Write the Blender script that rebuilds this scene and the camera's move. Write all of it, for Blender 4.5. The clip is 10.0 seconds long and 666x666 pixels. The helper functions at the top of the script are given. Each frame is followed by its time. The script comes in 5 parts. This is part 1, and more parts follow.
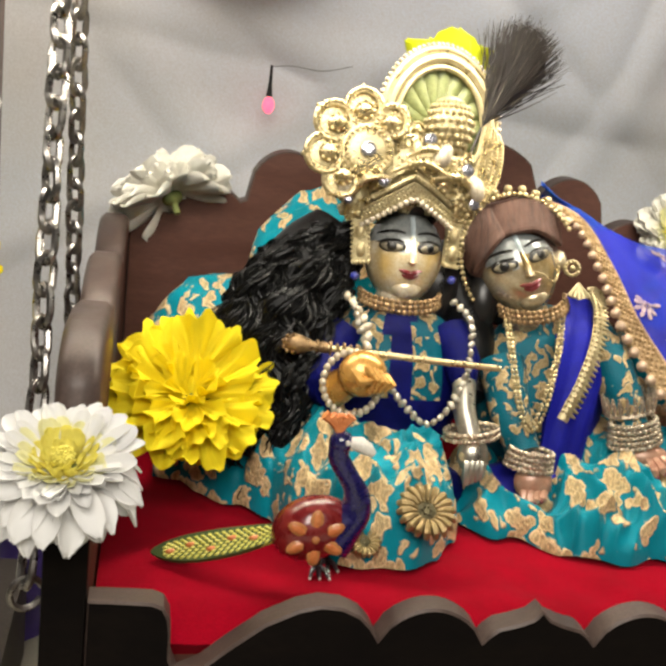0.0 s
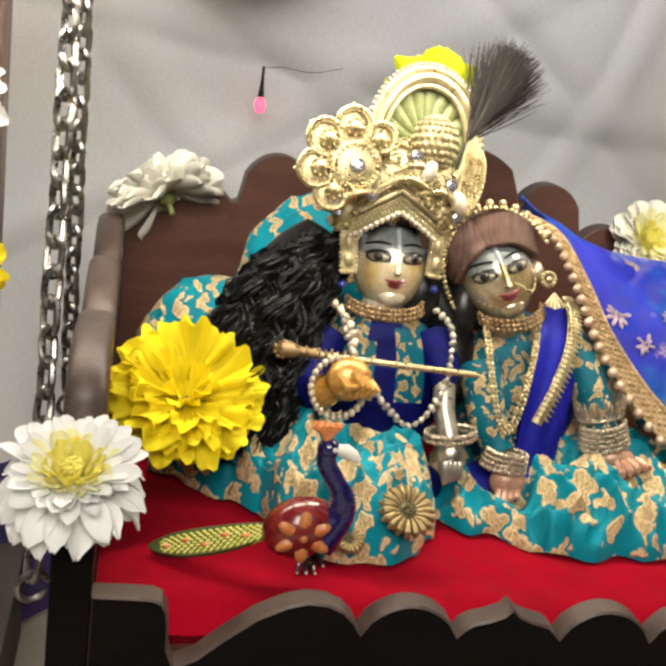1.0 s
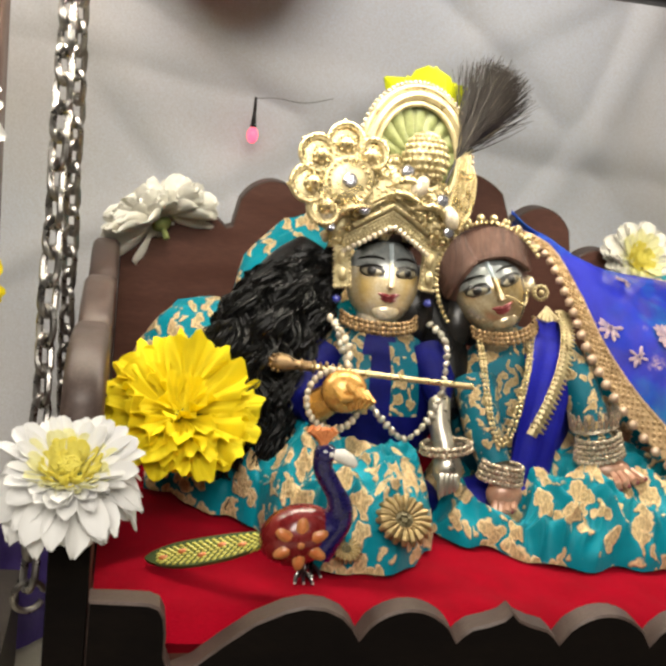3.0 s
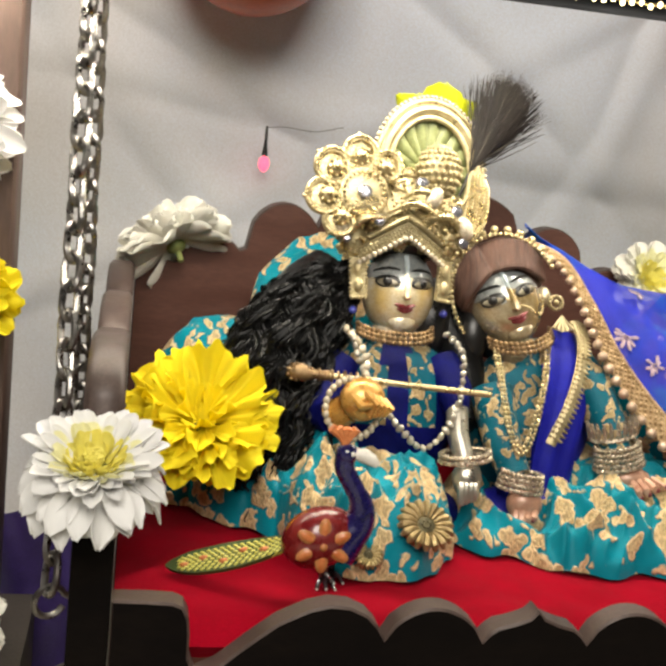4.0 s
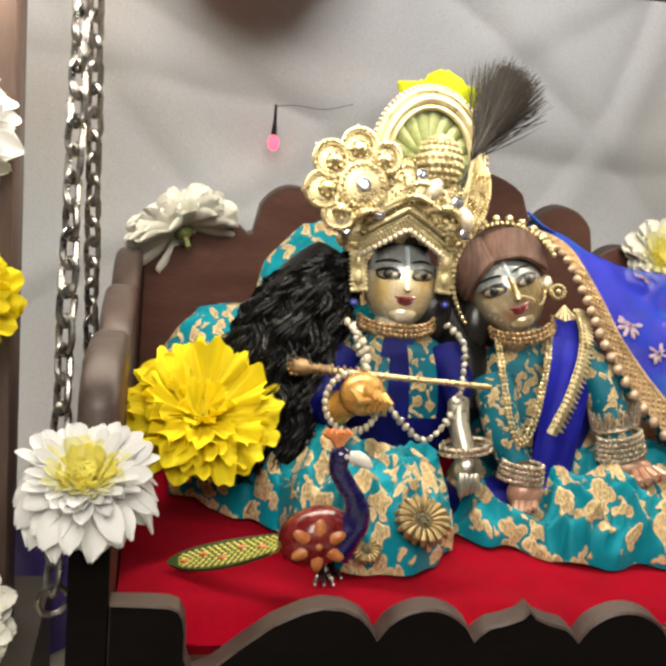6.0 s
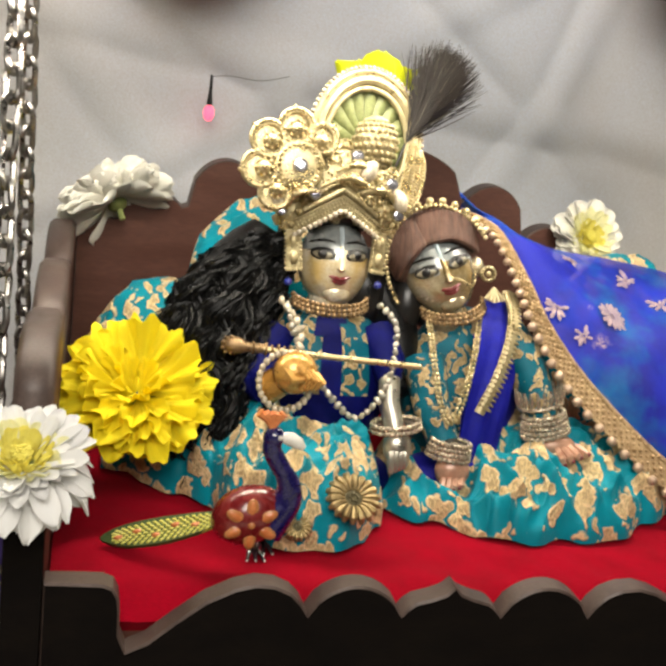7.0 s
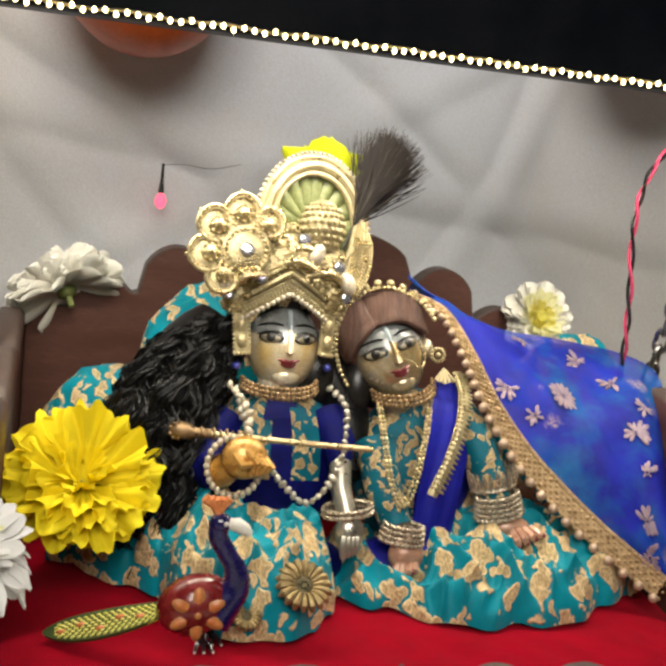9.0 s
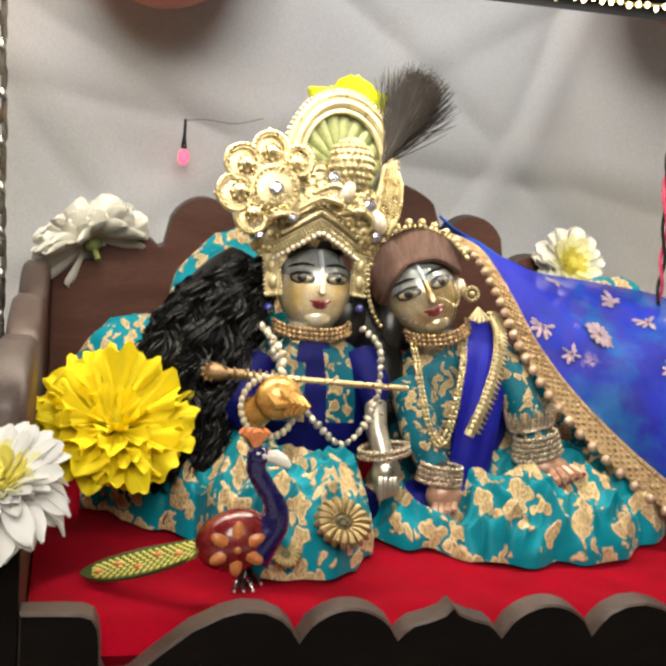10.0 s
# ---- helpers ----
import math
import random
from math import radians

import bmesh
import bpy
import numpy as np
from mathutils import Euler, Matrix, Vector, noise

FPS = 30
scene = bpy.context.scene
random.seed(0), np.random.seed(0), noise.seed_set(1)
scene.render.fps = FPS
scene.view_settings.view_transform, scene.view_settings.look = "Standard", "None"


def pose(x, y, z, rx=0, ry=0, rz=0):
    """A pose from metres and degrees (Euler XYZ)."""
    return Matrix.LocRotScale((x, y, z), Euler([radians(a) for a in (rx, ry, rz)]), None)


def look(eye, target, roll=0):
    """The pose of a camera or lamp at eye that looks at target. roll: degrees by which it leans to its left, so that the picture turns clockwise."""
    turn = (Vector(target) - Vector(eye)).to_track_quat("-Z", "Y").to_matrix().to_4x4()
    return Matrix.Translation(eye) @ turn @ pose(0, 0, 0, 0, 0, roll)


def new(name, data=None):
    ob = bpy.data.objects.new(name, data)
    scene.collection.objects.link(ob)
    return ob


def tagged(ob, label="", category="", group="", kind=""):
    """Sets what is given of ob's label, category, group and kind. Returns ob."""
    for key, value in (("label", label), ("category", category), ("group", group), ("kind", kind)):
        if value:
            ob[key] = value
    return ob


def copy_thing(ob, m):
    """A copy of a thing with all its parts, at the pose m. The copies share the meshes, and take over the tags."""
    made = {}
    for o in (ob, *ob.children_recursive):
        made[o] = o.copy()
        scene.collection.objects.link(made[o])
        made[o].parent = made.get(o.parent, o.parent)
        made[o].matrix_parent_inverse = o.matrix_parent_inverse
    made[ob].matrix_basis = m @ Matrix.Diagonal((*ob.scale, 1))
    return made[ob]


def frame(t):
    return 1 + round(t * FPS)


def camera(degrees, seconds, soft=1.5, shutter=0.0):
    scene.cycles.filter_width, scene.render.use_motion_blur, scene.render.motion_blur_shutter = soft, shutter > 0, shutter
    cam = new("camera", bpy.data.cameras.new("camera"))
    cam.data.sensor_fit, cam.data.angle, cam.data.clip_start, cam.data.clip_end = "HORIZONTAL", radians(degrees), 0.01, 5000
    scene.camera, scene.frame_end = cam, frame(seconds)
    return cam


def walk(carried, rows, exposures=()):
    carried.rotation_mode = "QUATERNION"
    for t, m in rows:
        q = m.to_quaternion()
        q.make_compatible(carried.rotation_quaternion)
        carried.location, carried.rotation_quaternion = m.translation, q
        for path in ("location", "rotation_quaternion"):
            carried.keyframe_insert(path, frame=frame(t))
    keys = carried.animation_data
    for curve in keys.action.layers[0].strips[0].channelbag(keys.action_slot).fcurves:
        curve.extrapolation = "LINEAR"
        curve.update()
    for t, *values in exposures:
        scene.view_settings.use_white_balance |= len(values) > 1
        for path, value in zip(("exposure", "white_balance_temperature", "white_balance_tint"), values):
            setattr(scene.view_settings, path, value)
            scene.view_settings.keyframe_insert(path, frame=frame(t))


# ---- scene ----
cam = camera(34.0, 10.0, soft=3.2)
PATH = [
    (0, (-0.1323, -0.3012, 0.1811), (-0.0482, 0.1747, 0.0528), 6.52),
    (0.25, (-0.1310, -0.3082, 0.1966), (-0.0446, 0.1636, 0.0553), 7.08),
    (0.5, (-0.1315, -0.3113, 0.1635), (-0.0419, 0.1696, 0.0599), 6.19),
    (0.75, (-0.1368, -0.3149, 0.1753), (-0.0444, 0.1634, 0.0626), 6.76),
    (1, (-0.1405, -0.3190, 0.2030), (-0.0469, 0.1512, 0.0610), 7.71),
    (1.25, (-0.1382, -0.3197, 0.1738), (-0.0444, 0.1583, 0.0608), 6.76),
    (1.5, (-0.1367, -0.3204, 0.1591), (-0.0427, 0.1616, 0.0648), 6.32),
    (1.75, (-0.1388, -0.3241, 0.2037), (-0.0442, 0.1475, 0.0671), 7.77),
    (2, (-0.1408, -0.3257, 0.2078), (-0.0458, 0.1444, 0.0666), 7.86),
    (2.25, (-0.1435, -0.3259, 0.1673), (-0.0494, 0.1549, 0.0675), 6.47),
    (2.5, (-0.1453, -0.3283, 0.1854), (-0.0523, 0.1490, 0.0695), 6.97),
    (2.7, (-0.1432, -0.3291, 0.2181), (-0.0498, 0.1391, 0.0697), 8.00),
    (3, (-0.1402, -0.3264, 0.1866), (-0.0455, 0.1503, 0.0694), 6.99),
    (3.25, (-0.1397, -0.3250, 0.1647), (-0.0443, 0.1572, 0.0733), 6.33),
    (3.5, (-0.1401, -0.3284, 0.2050), (-0.0454, 0.1449, 0.0745), 7.54),
    (3.8, (-0.1416, -0.3310, 0.1982), (-0.0488, 0.1441, 0.0731), 7.19),
    (4, (-0.1448, -0.3316, 0.1654), (-0.0535, 0.1516, 0.0750), 6.13),
    (4.25, (-0.1451, -0.3335, 0.1859), (-0.0530, 0.1459, 0.0780), 6.79),
    (4.5, (-0.1433, -0.3362, 0.2232), (-0.0512, 0.1331, 0.0775), 7.90),
    (4.75, (-0.1455, -0.3364, 0.1870), (-0.0554, 0.1429, 0.0766), 6.74),
    (5, (-0.1481, -0.3367, 0.1646), (-0.0597, 0.1479, 0.0790), 6.05),
    (5.2, (-0.1464, -0.3393, 0.2018), (-0.0577, 0.1370, 0.0784), 7.13),
    (5.5, (-0.1395, -0.3388, 0.2157), (-0.0555, 0.1331, 0.0732), 6.98),
    (5.75, (-0.1334, -0.3333, 0.1730), (-0.0547, 0.1498, 0.0711), 5.05),
    (6, (-0.1313, -0.3323, 0.1881), (-0.0550, 0.1478, 0.0712), 5.24),
    (6.3, (-0.1375, -0.3370, 0.2179), (-0.0544, 0.1335, 0.0705), 6.67),
    (6.5, (-0.1488, -0.3402, 0.1837), (-0.0528, 0.1379, 0.0731), 6.62),
    (6.75, (-0.1456, -0.3374, 0.1599), (-0.0404, 0.1433, 0.0712), 6.18),
    (7, (-0.1351, -0.3352, 0.1985), (-0.0257, 0.1343, 0.0661), 7.15),
    (7.25, (-0.1296, -0.3320, 0.1970), (-0.0159, 0.1372, 0.0669), 6.92),
    (7.5, (-0.1272, -0.3271, 0.1533), (-0.0087, 0.1524, 0.0753), 5.47),
    (7.75, (-0.1286, -0.3294, 0.1749), (-0.0058, 0.1476, 0.0885), 6.35),
    (8, (-0.1301, -0.3343, 0.2144), (-0.0052, 0.1356, 0.0981), 7.65),
    (8.25, (-0.1310, -0.3349, 0.1817), (-0.0056, 0.1431, 0.1054), 6.30),
    (8.5, (-0.1322, -0.3349, 0.1593), (-0.0078, 0.1472, 0.1130), 5.33),
    (8.75, (-0.1303, -0.3361, 0.1974), (-0.0065, 0.1407, 0.1119), 6.54),
    (9, (-0.1272, -0.3348, 0.1964), (-0.0051, 0.1414, 0.1051), 6.51),
    (9.25, (-0.1279, -0.3321, 0.1558), (-0.0075, 0.1497, 0.0980), 5.08),
    (9.5, (-0.1301, -0.3329, 0.1750), (-0.0115, 0.1453, 0.0901), 5.51),
    (9.75, (-0.1305, -0.3340, 0.2082), (-0.0146, 0.1358, 0.0823), 6.35),
    (10, (-0.1306, -0.3306, 0.1729), (-0.0160, 0.1464, 0.0763), 5.06),
]
walk(cam, [(t, look(eye, target, roll)) for t, eye, target, roll in PATH], [(0.0, 0.0), (8.0, 0.0), (8.5, -0.18), (9.0, -0.23), (9.5, 0.03), (10.0, 0.03)])

# ---- world and large lights ----
world = bpy.data.worlds.new("room_light")
world.use_nodes = True
scene.world = world
world.node_tree.nodes["Background"].inputs[0].default_value = (0.62, 0.66, 0.75, 1)
world.node_tree.nodes["Background"].inputs[1].default_value = 0.014
scene.view_settings.exposure = 0.0


def area_lamp(name, eye, target, sx, sy, watts, colour):
    data = bpy.data.lights.new(name, "AREA")
    data.shape, data.size, data.size_y, data.energy, data.color = "RECTANGLE", sx, sy, watts, colour
    ob = new(name, data)
    ob.matrix_world = look(eye, target)
    return ob


# the room's ceiling lamp, and the light of the bulb string along the beam
area_lamp("ceiling_light_source", (-0.20, -1.02, 0.92), (-0.02, 0.15, 0.10), 0.80, 0.62, 20.2, (1.0, 0.935, 0.835))
area_lamp("bulb_string_light", (0.0, 0.112, 0.226), (0.0, 0.10, 0.0), 0.55, 0.012, 1.5, (1.0, 0.92, 0.76))

# ---- mesh tools ----
class Geo:
    """Collects vertices and faces with a material slot each."""

    def __init__(self):
        self.v, self.f, self.m = [], [], []

    def add(self, verts, faces, mat=0, at=None):
        n = len(self.v)
        self.v += [tuple(at @ Vector(p)) for p in verts] if at is not None else [tuple(p) for p in verts]
        self.f += [tuple(i + n for i in face) for face in faces]
        self.m += [mat] * len(faces)
        return self

    def ball(self, c, r, mat=0, seg=12, rings=8, at=None, shape=None):
        rx, ry, rz = r if isinstance(r, tuple) else (r, r, r)
        vs, fs = [(0, 0, 1)], []
        for i in range(1, rings):
            a = math.pi * i / rings
            vs += [(math.sin(a) * math.cos(2 * math.pi * j / seg), math.sin(a) * math.sin(2 * math.pi * j / seg), math.cos(a)) for j in range(seg)]
        vs.append((0, 0, -1))
        fs += [(0, 1 + j, 1 + (j + 1) % seg) for j in range(seg)]
        for i in range(rings - 2):
            a, b = 1 + i * seg, 1 + (i + 1) * seg
            fs += [(a + j, b + j, b + (j + 1) % seg, a + (j + 1) % seg) for j in range(seg)]
        a, e = 1 + (rings - 2) * seg, len(vs) - 1
        fs += [(a + (j + 1) % seg, a + j, e) for j in range(seg)]
        out = []
        for p in vs:
            q = Vector((c[0] + rx * p[0], c[1] + ry * p[1], c[2] + rz * p[2]))
            if shape:
                q = shape(q, Vector(p))
            out.append(q)
        return self.add(out, fs, mat, at)

    def tube(self, pts, r, mat=0, seg=8, closed=False, at=None, flat=1.0, up=None):
        pts = [Vector(p) for p in pts]
        n = len(pts)
        vs, fs = [], []
        normal = Vector(up) if up else None
        for i, p in enumerate(pts):
            a = pts[(i - 1) % n] if closed or i else pts[0]
            b = pts[(i + 1) % n] if closed or i < n - 1 else pts[-1]
            t = (b - a).normalized()
            if normal is None:
                normal = t.orthogonal()
            normal = (normal - t * normal.dot(t))
            normal = normal.normalized() if normal.length > 1e-9 else t.orthogonal()
            side = t.cross(normal)
            rr = r[i] if isinstance(r, (list, tuple)) else r
            vs += [p + normal * (rr * flat * math.cos(2 * math.pi * j / seg)) + side * (rr * math.sin(2 * math.pi * j / seg)) for j in range(seg)]
        for i in range(n if closed else n - 1):
            a, b = i * seg, ((i + 1) % n) * seg
            fs += [(a + j, a + (j + 1) % seg, b + (j + 1) % seg, b + j) for j in range(seg)]
        if not closed:
            fs += [tuple(range(seg))[::-1], tuple((n - 1) * seg + j for j in range(seg))]
        return self.add(vs, fs, mat, at)

    def ring(self, c, r, wire, mat=0, seg=24, wseg=8, at=None, ry=None):
        """A ring in the local x-z plane."""
        ry = ry or r
        pts = [(c[0] + r * math.cos(2 * math.pi * j / seg), c[1], c[2] + ry * math.sin(2 * math.pi * j / seg)) for j in range(seg)]
        return self.tube(pts, wire, mat, wseg, True, at)

    def beads(self, pts, r, mat=0, seg=8, rings=6, at=None):
        for i, p in enumerate(pts):
            self.ball(p, r[i] if isinstance(r, list) else r, mat, seg, rings, at)
        return self

    def prism(self, outline, y0, y1, mat=0, bevel=0.0, at=None):
        """An outline in x-z, drawn out from y0 to y1, with a chamfer round both faces."""
        n = len(outline)
        area = sum(outline[i][0] * outline[(i + 1) % n][1] - outline[(i + 1) % n][0] * outline[i][1] for i in range(n))
        if area < 0:
            outline = outline[::-1]
        inner = outline
        if bevel:
            inner = []
            for i in range(n):
                a, b, c = (Vector(outline[(i + k) % n]) for k in (-1, 0, 1))
                e1, e2 = (b - a).normalized(), (c - b).normalized()
                nn = Vector((-e1.y - e2.y, e1.x + e2.x))
                nn = nn.normalized() if nn.length > 1e-6 else Vector((-e1.y, e1.x))
                inner.append(tuple(b + nn * bevel))
        rows = [(inner, y0), (outline, y0 + bevel), (outline, y1 - bevel), (inner, y1)] if bevel else [(outline, y0), (outline, y1)]
        vs = [(x, y, z) for line, y in rows for x, z in line]
        fs = [tuple(range(n)), tuple((len(rows) - 1) * n + j for j in range(n))[::-1]]
        for k in range(len(rows) - 1):
            fs += [(k * n + (j + 1) % n, k * n + j, (k + 1) * n + j, (k + 1) * n + (j + 1) % n) for j in range(n)]
        return self.add(vs, fs, mat, at)

    def box(self, lo, hi, mat=0, bevel=0.001, at=None):
        return self.prism([(lo[0], lo[2]), (hi[0], lo[2]), (hi[0], hi[2]), (lo[0], hi[2])], lo[1], hi[1], mat, bevel, at)

    def sheet(self, nu, nv, fn, thick=0.0, mat=0, at=None):
        """A surface fn(u, v) over the unit square; with a thickness it becomes a closed slab."""
        vs = [Vector(fn(i / nu, j / nv)) for j in range(nv + 1) for i in range(nu + 1)]
        w = nu + 1
        fs = [(j * w + i, j * w + i + 1, (j + 1) * w + i + 1, (j + 1) * w + i) for j in range(nv) for i in range(nu)]
        if thick:
            normals = [Vector((0, 0, 0)) for _ in vs]
            for a, b, c, d in fs:
                nn = (vs[c] - vs[a]).cross(vs[d] - vs[b])
                for k in (a, b, c, d):
                    normals[k] += nn
            low = [p - nn.normalized() * thick for p, nn in zip(vs, normals)]
            n = len(vs)
            edge = [i for i in range(nu + 1)] + [j * w + nu for j in range(1, nv + 1)] + [nv * w + i for i in range(nu - 1, -1, -1)] + [j * w for j in range(nv - 1, 0, -1)]
            fs = fs + [(d + n, c + n, b + n, a + n) for a, b, c, d in fs]
            fs += [(edge[k], edge[k] + n, edge[(k + 1) % len(edge)] + n, edge[(k + 1) % len(edge)]) for k in range(len(edge))]
            vs = vs + low
        return self.add(vs, fs, mat, at)

    def mesh(self, name, mats, smooth=True, angle=40):
        me = bpy.data.meshes.new(name)
        me.from_pydata(self.v, [], self.f)
        for m in mats:
            me.materials.append(m)
        me.polygons.foreach_set("material_index", self.m)
        if smooth:
            me.polygons.foreach_set("use_smooth", [True] * len(self.f))
            me.set_sharp_from_angle(angle=radians(angle))
        me.update()
        return me


def thing(name, label, category, at=None, group="", kind=""):
    """An empty that carries the parts of a thing."""
    ob = new(name)
    ob.empty_display_size = 0.01
    if at is not None:
        ob.matrix_world = at
    return tagged(ob, label, category, group, kind)


def solid(name, geo, mats, label, category, at=None, group="", kind="", angle=40):
    ob = new(name, geo.mesh(name, mats if isinstance(mats, list) else [mats], True, angle))
    if at is not None:
        ob.matrix_world = at
    return tagged(ob, label, category, group, kind)


def part(name, geo, mats, parent, label="", at=None, angle=40):
    me = geo if isinstance(geo, bpy.types.Mesh) else geo.mesh(name, mats if isinstance(mats, list) else [mats], True, angle)
    ob = new(name, me)
    ob.parent = parent
    if at is not None:
        ob.matrix_basis = at
    return tagged(ob, label)


def smooth_line(pts, n):
    """A Catmull-Rom line through the points."""
    pts = [Vector(p) for p in pts]
    pts = [pts[0] * 2 - pts[1]] + pts + [pts[-1] * 2 - pts[-2]]
    out = []
    m = len(pts) - 3
    for k in range(n):
        x = k / (n - 1) * m
        i = min(int(x), m - 1)
        s = x - i
        a, b, c, d = pts[i : i + 4]
        out.append(0.5 * ((2 * b) + (c - a) * s + (2 * a - 5 * b + 4 * c - d) * s * s + (3 * b - a - 3 * c + d) * s**3))
    return out


def even_line(pts, step):
    """Points at an even step along a line."""
    pts = [Vector(p) for p in pts]
    out, left = [pts[0]], step
    for a, b in zip(pts, pts[1:]):
        d = (b - a).length
        while left <= d:
            out.append(a + (b - a) * (left / d))
            left += step
        left -= d
    return out


# ---- materials ----
def nodes_of(name):
    m = bpy.data.materials.new(name)
    m.use_nodes = True
    return m, m.node_tree.nodes, m.node_tree.links, m.node_tree.nodes["Principled BSDF"]


def mixer(nodes, links, fac, a, b):
    mix = nodes.new("ShaderNodeMix")
    mix.data_type = "RGBA"
    for socket, value in ((mix.inputs[0], fac), (mix.inputs[6], a), (mix.inputs[7], b)):
        if isinstance(value, (tuple, list)):
            socket.default_value = (*value[:3], 1)
        elif isinstance(value, (int, float)):
            socket.default_value = value
        else:
            links.new(value, socket)
    return mix.outputs[2]


def noise_of(nodes, links, scale, detail=4.0, rough=0.6, stretch=None, lo=0.35, hi=0.65, distort=0.0):
    co = nodes.new("ShaderNodeTexCoord")
    out = co.outputs["Object"]
    if stretch:
        mp = nodes.new("ShaderNodeMapping")
        mp.inputs["Scale"].default_value = stretch
        links.new(out, mp.inputs[0])
        out = mp.outputs[0]
    n = nodes.new("ShaderNodeTexNoise")
    n.inputs["Scale"].default_value, n.inputs["Detail"].default_value, n.inputs["Roughness"].default_value = scale, detail, rough
    n.inputs["Distortion"].default_value = distort
    links.new(out, n.inputs[0])
    r = nodes.new("ShaderNodeMapRange")
    r.inputs[1].default_value, r.inputs[2].default_value = lo, hi
    links.new(n.outputs[0], r.inputs[0])
    return r.outputs[0]


def bumped(nodes, links, bsdf, height, strength, distance):
    b = nodes.new("ShaderNodeBump")
    b.inputs["Strength"].default_value, b.inputs["Distance"].default_value = strength, distance
    links.new(height, b.inputs["Height"])
    links.new(b.outputs[0], bsdf.inputs["Normal"])


def surface(name, a, b, rough=0.5, metal=0.0, scale=60.0, fine=600.0, bump=0.2, depth=0.0004, stretch=None, coat=0.0, sheen=0.0, sss=0.0, rough_to=None, vary=0.0, spec=0.5, thin=0.0):
    m, nodes, links, bsdf = nodes_of(name)
    large = noise_of(nodes, links, scale, 4, 0.6, stretch)
    small = noise_of(nodes, links, fine, 3, 0.6, stretch)
    c = mixer(nodes, links, large, a, b)
    dark = tuple(x * 0.72 for x in a)
    speck = nodes.new("ShaderNodeMath")
    speck.operation = "MULTIPLY"
    speck.inputs[1].default_value = 0.45
    links.new(small, speck.inputs[0])
    c = mixer(nodes, links, speck.outputs[0], c, dark)
    if vary:
        info = nodes.new("ShaderNodeObjectInfo")
        hsv = nodes.new("ShaderNodeHueSaturation")
        r = nodes.new("ShaderNodeMapRange")
        r.inputs[3].default_value, r.inputs[4].default_value = 1 - vary, 1 + vary
        links.new(info.outputs["Random"], r.inputs[0])
        links.new(r.outputs[0], hsv.inputs["Value"])
        links.new(c, hsv.inputs["Color"])
        c = hsv.outputs[0]
    links.new(c, bsdf.inputs["Base Color"])
    bsdf.inputs["Metallic"].default_value = metal
    r = nodes.new("ShaderNodeMapRange")
    r.inputs[3].default_value, r.inputs[4].default_value = rough, rough_to or min(1.0, rough + 0.15)
    links.new(large, r.inputs[0])
    links.new(r.outputs[0], bsdf.inputs["Roughness"])
    bsdf.inputs["Coat Weight"].default_value = coat
    bsdf.inputs["Specular IOR Level"].default_value = spec
    bsdf.inputs["Sheen Weight"].default_value = sheen
    if sss:
        bsdf.inputs["Subsurface Weight"].default_value = sss
        bsdf.inputs["Subsurface Radius"].default_value = (0.004, 0.003, 0.002)
    if bump:
        bumped(nodes, links, bsdf, small, bump, depth)
    if thin:
        let = nodes.new("ShaderNodeBsdfTranslucent")
        links.new(c, let.inputs[0])
        blend = nodes.new("ShaderNodeMixShader")
        blend.inputs[0].default_value = thin
        links.new(bsdf.outputs[0], blend.inputs[1])
        links.new(let.outputs[0], blend.inputs[2])
        links.new(blend.outputs[0], nodes["Material Output"].inputs[0])
    return m


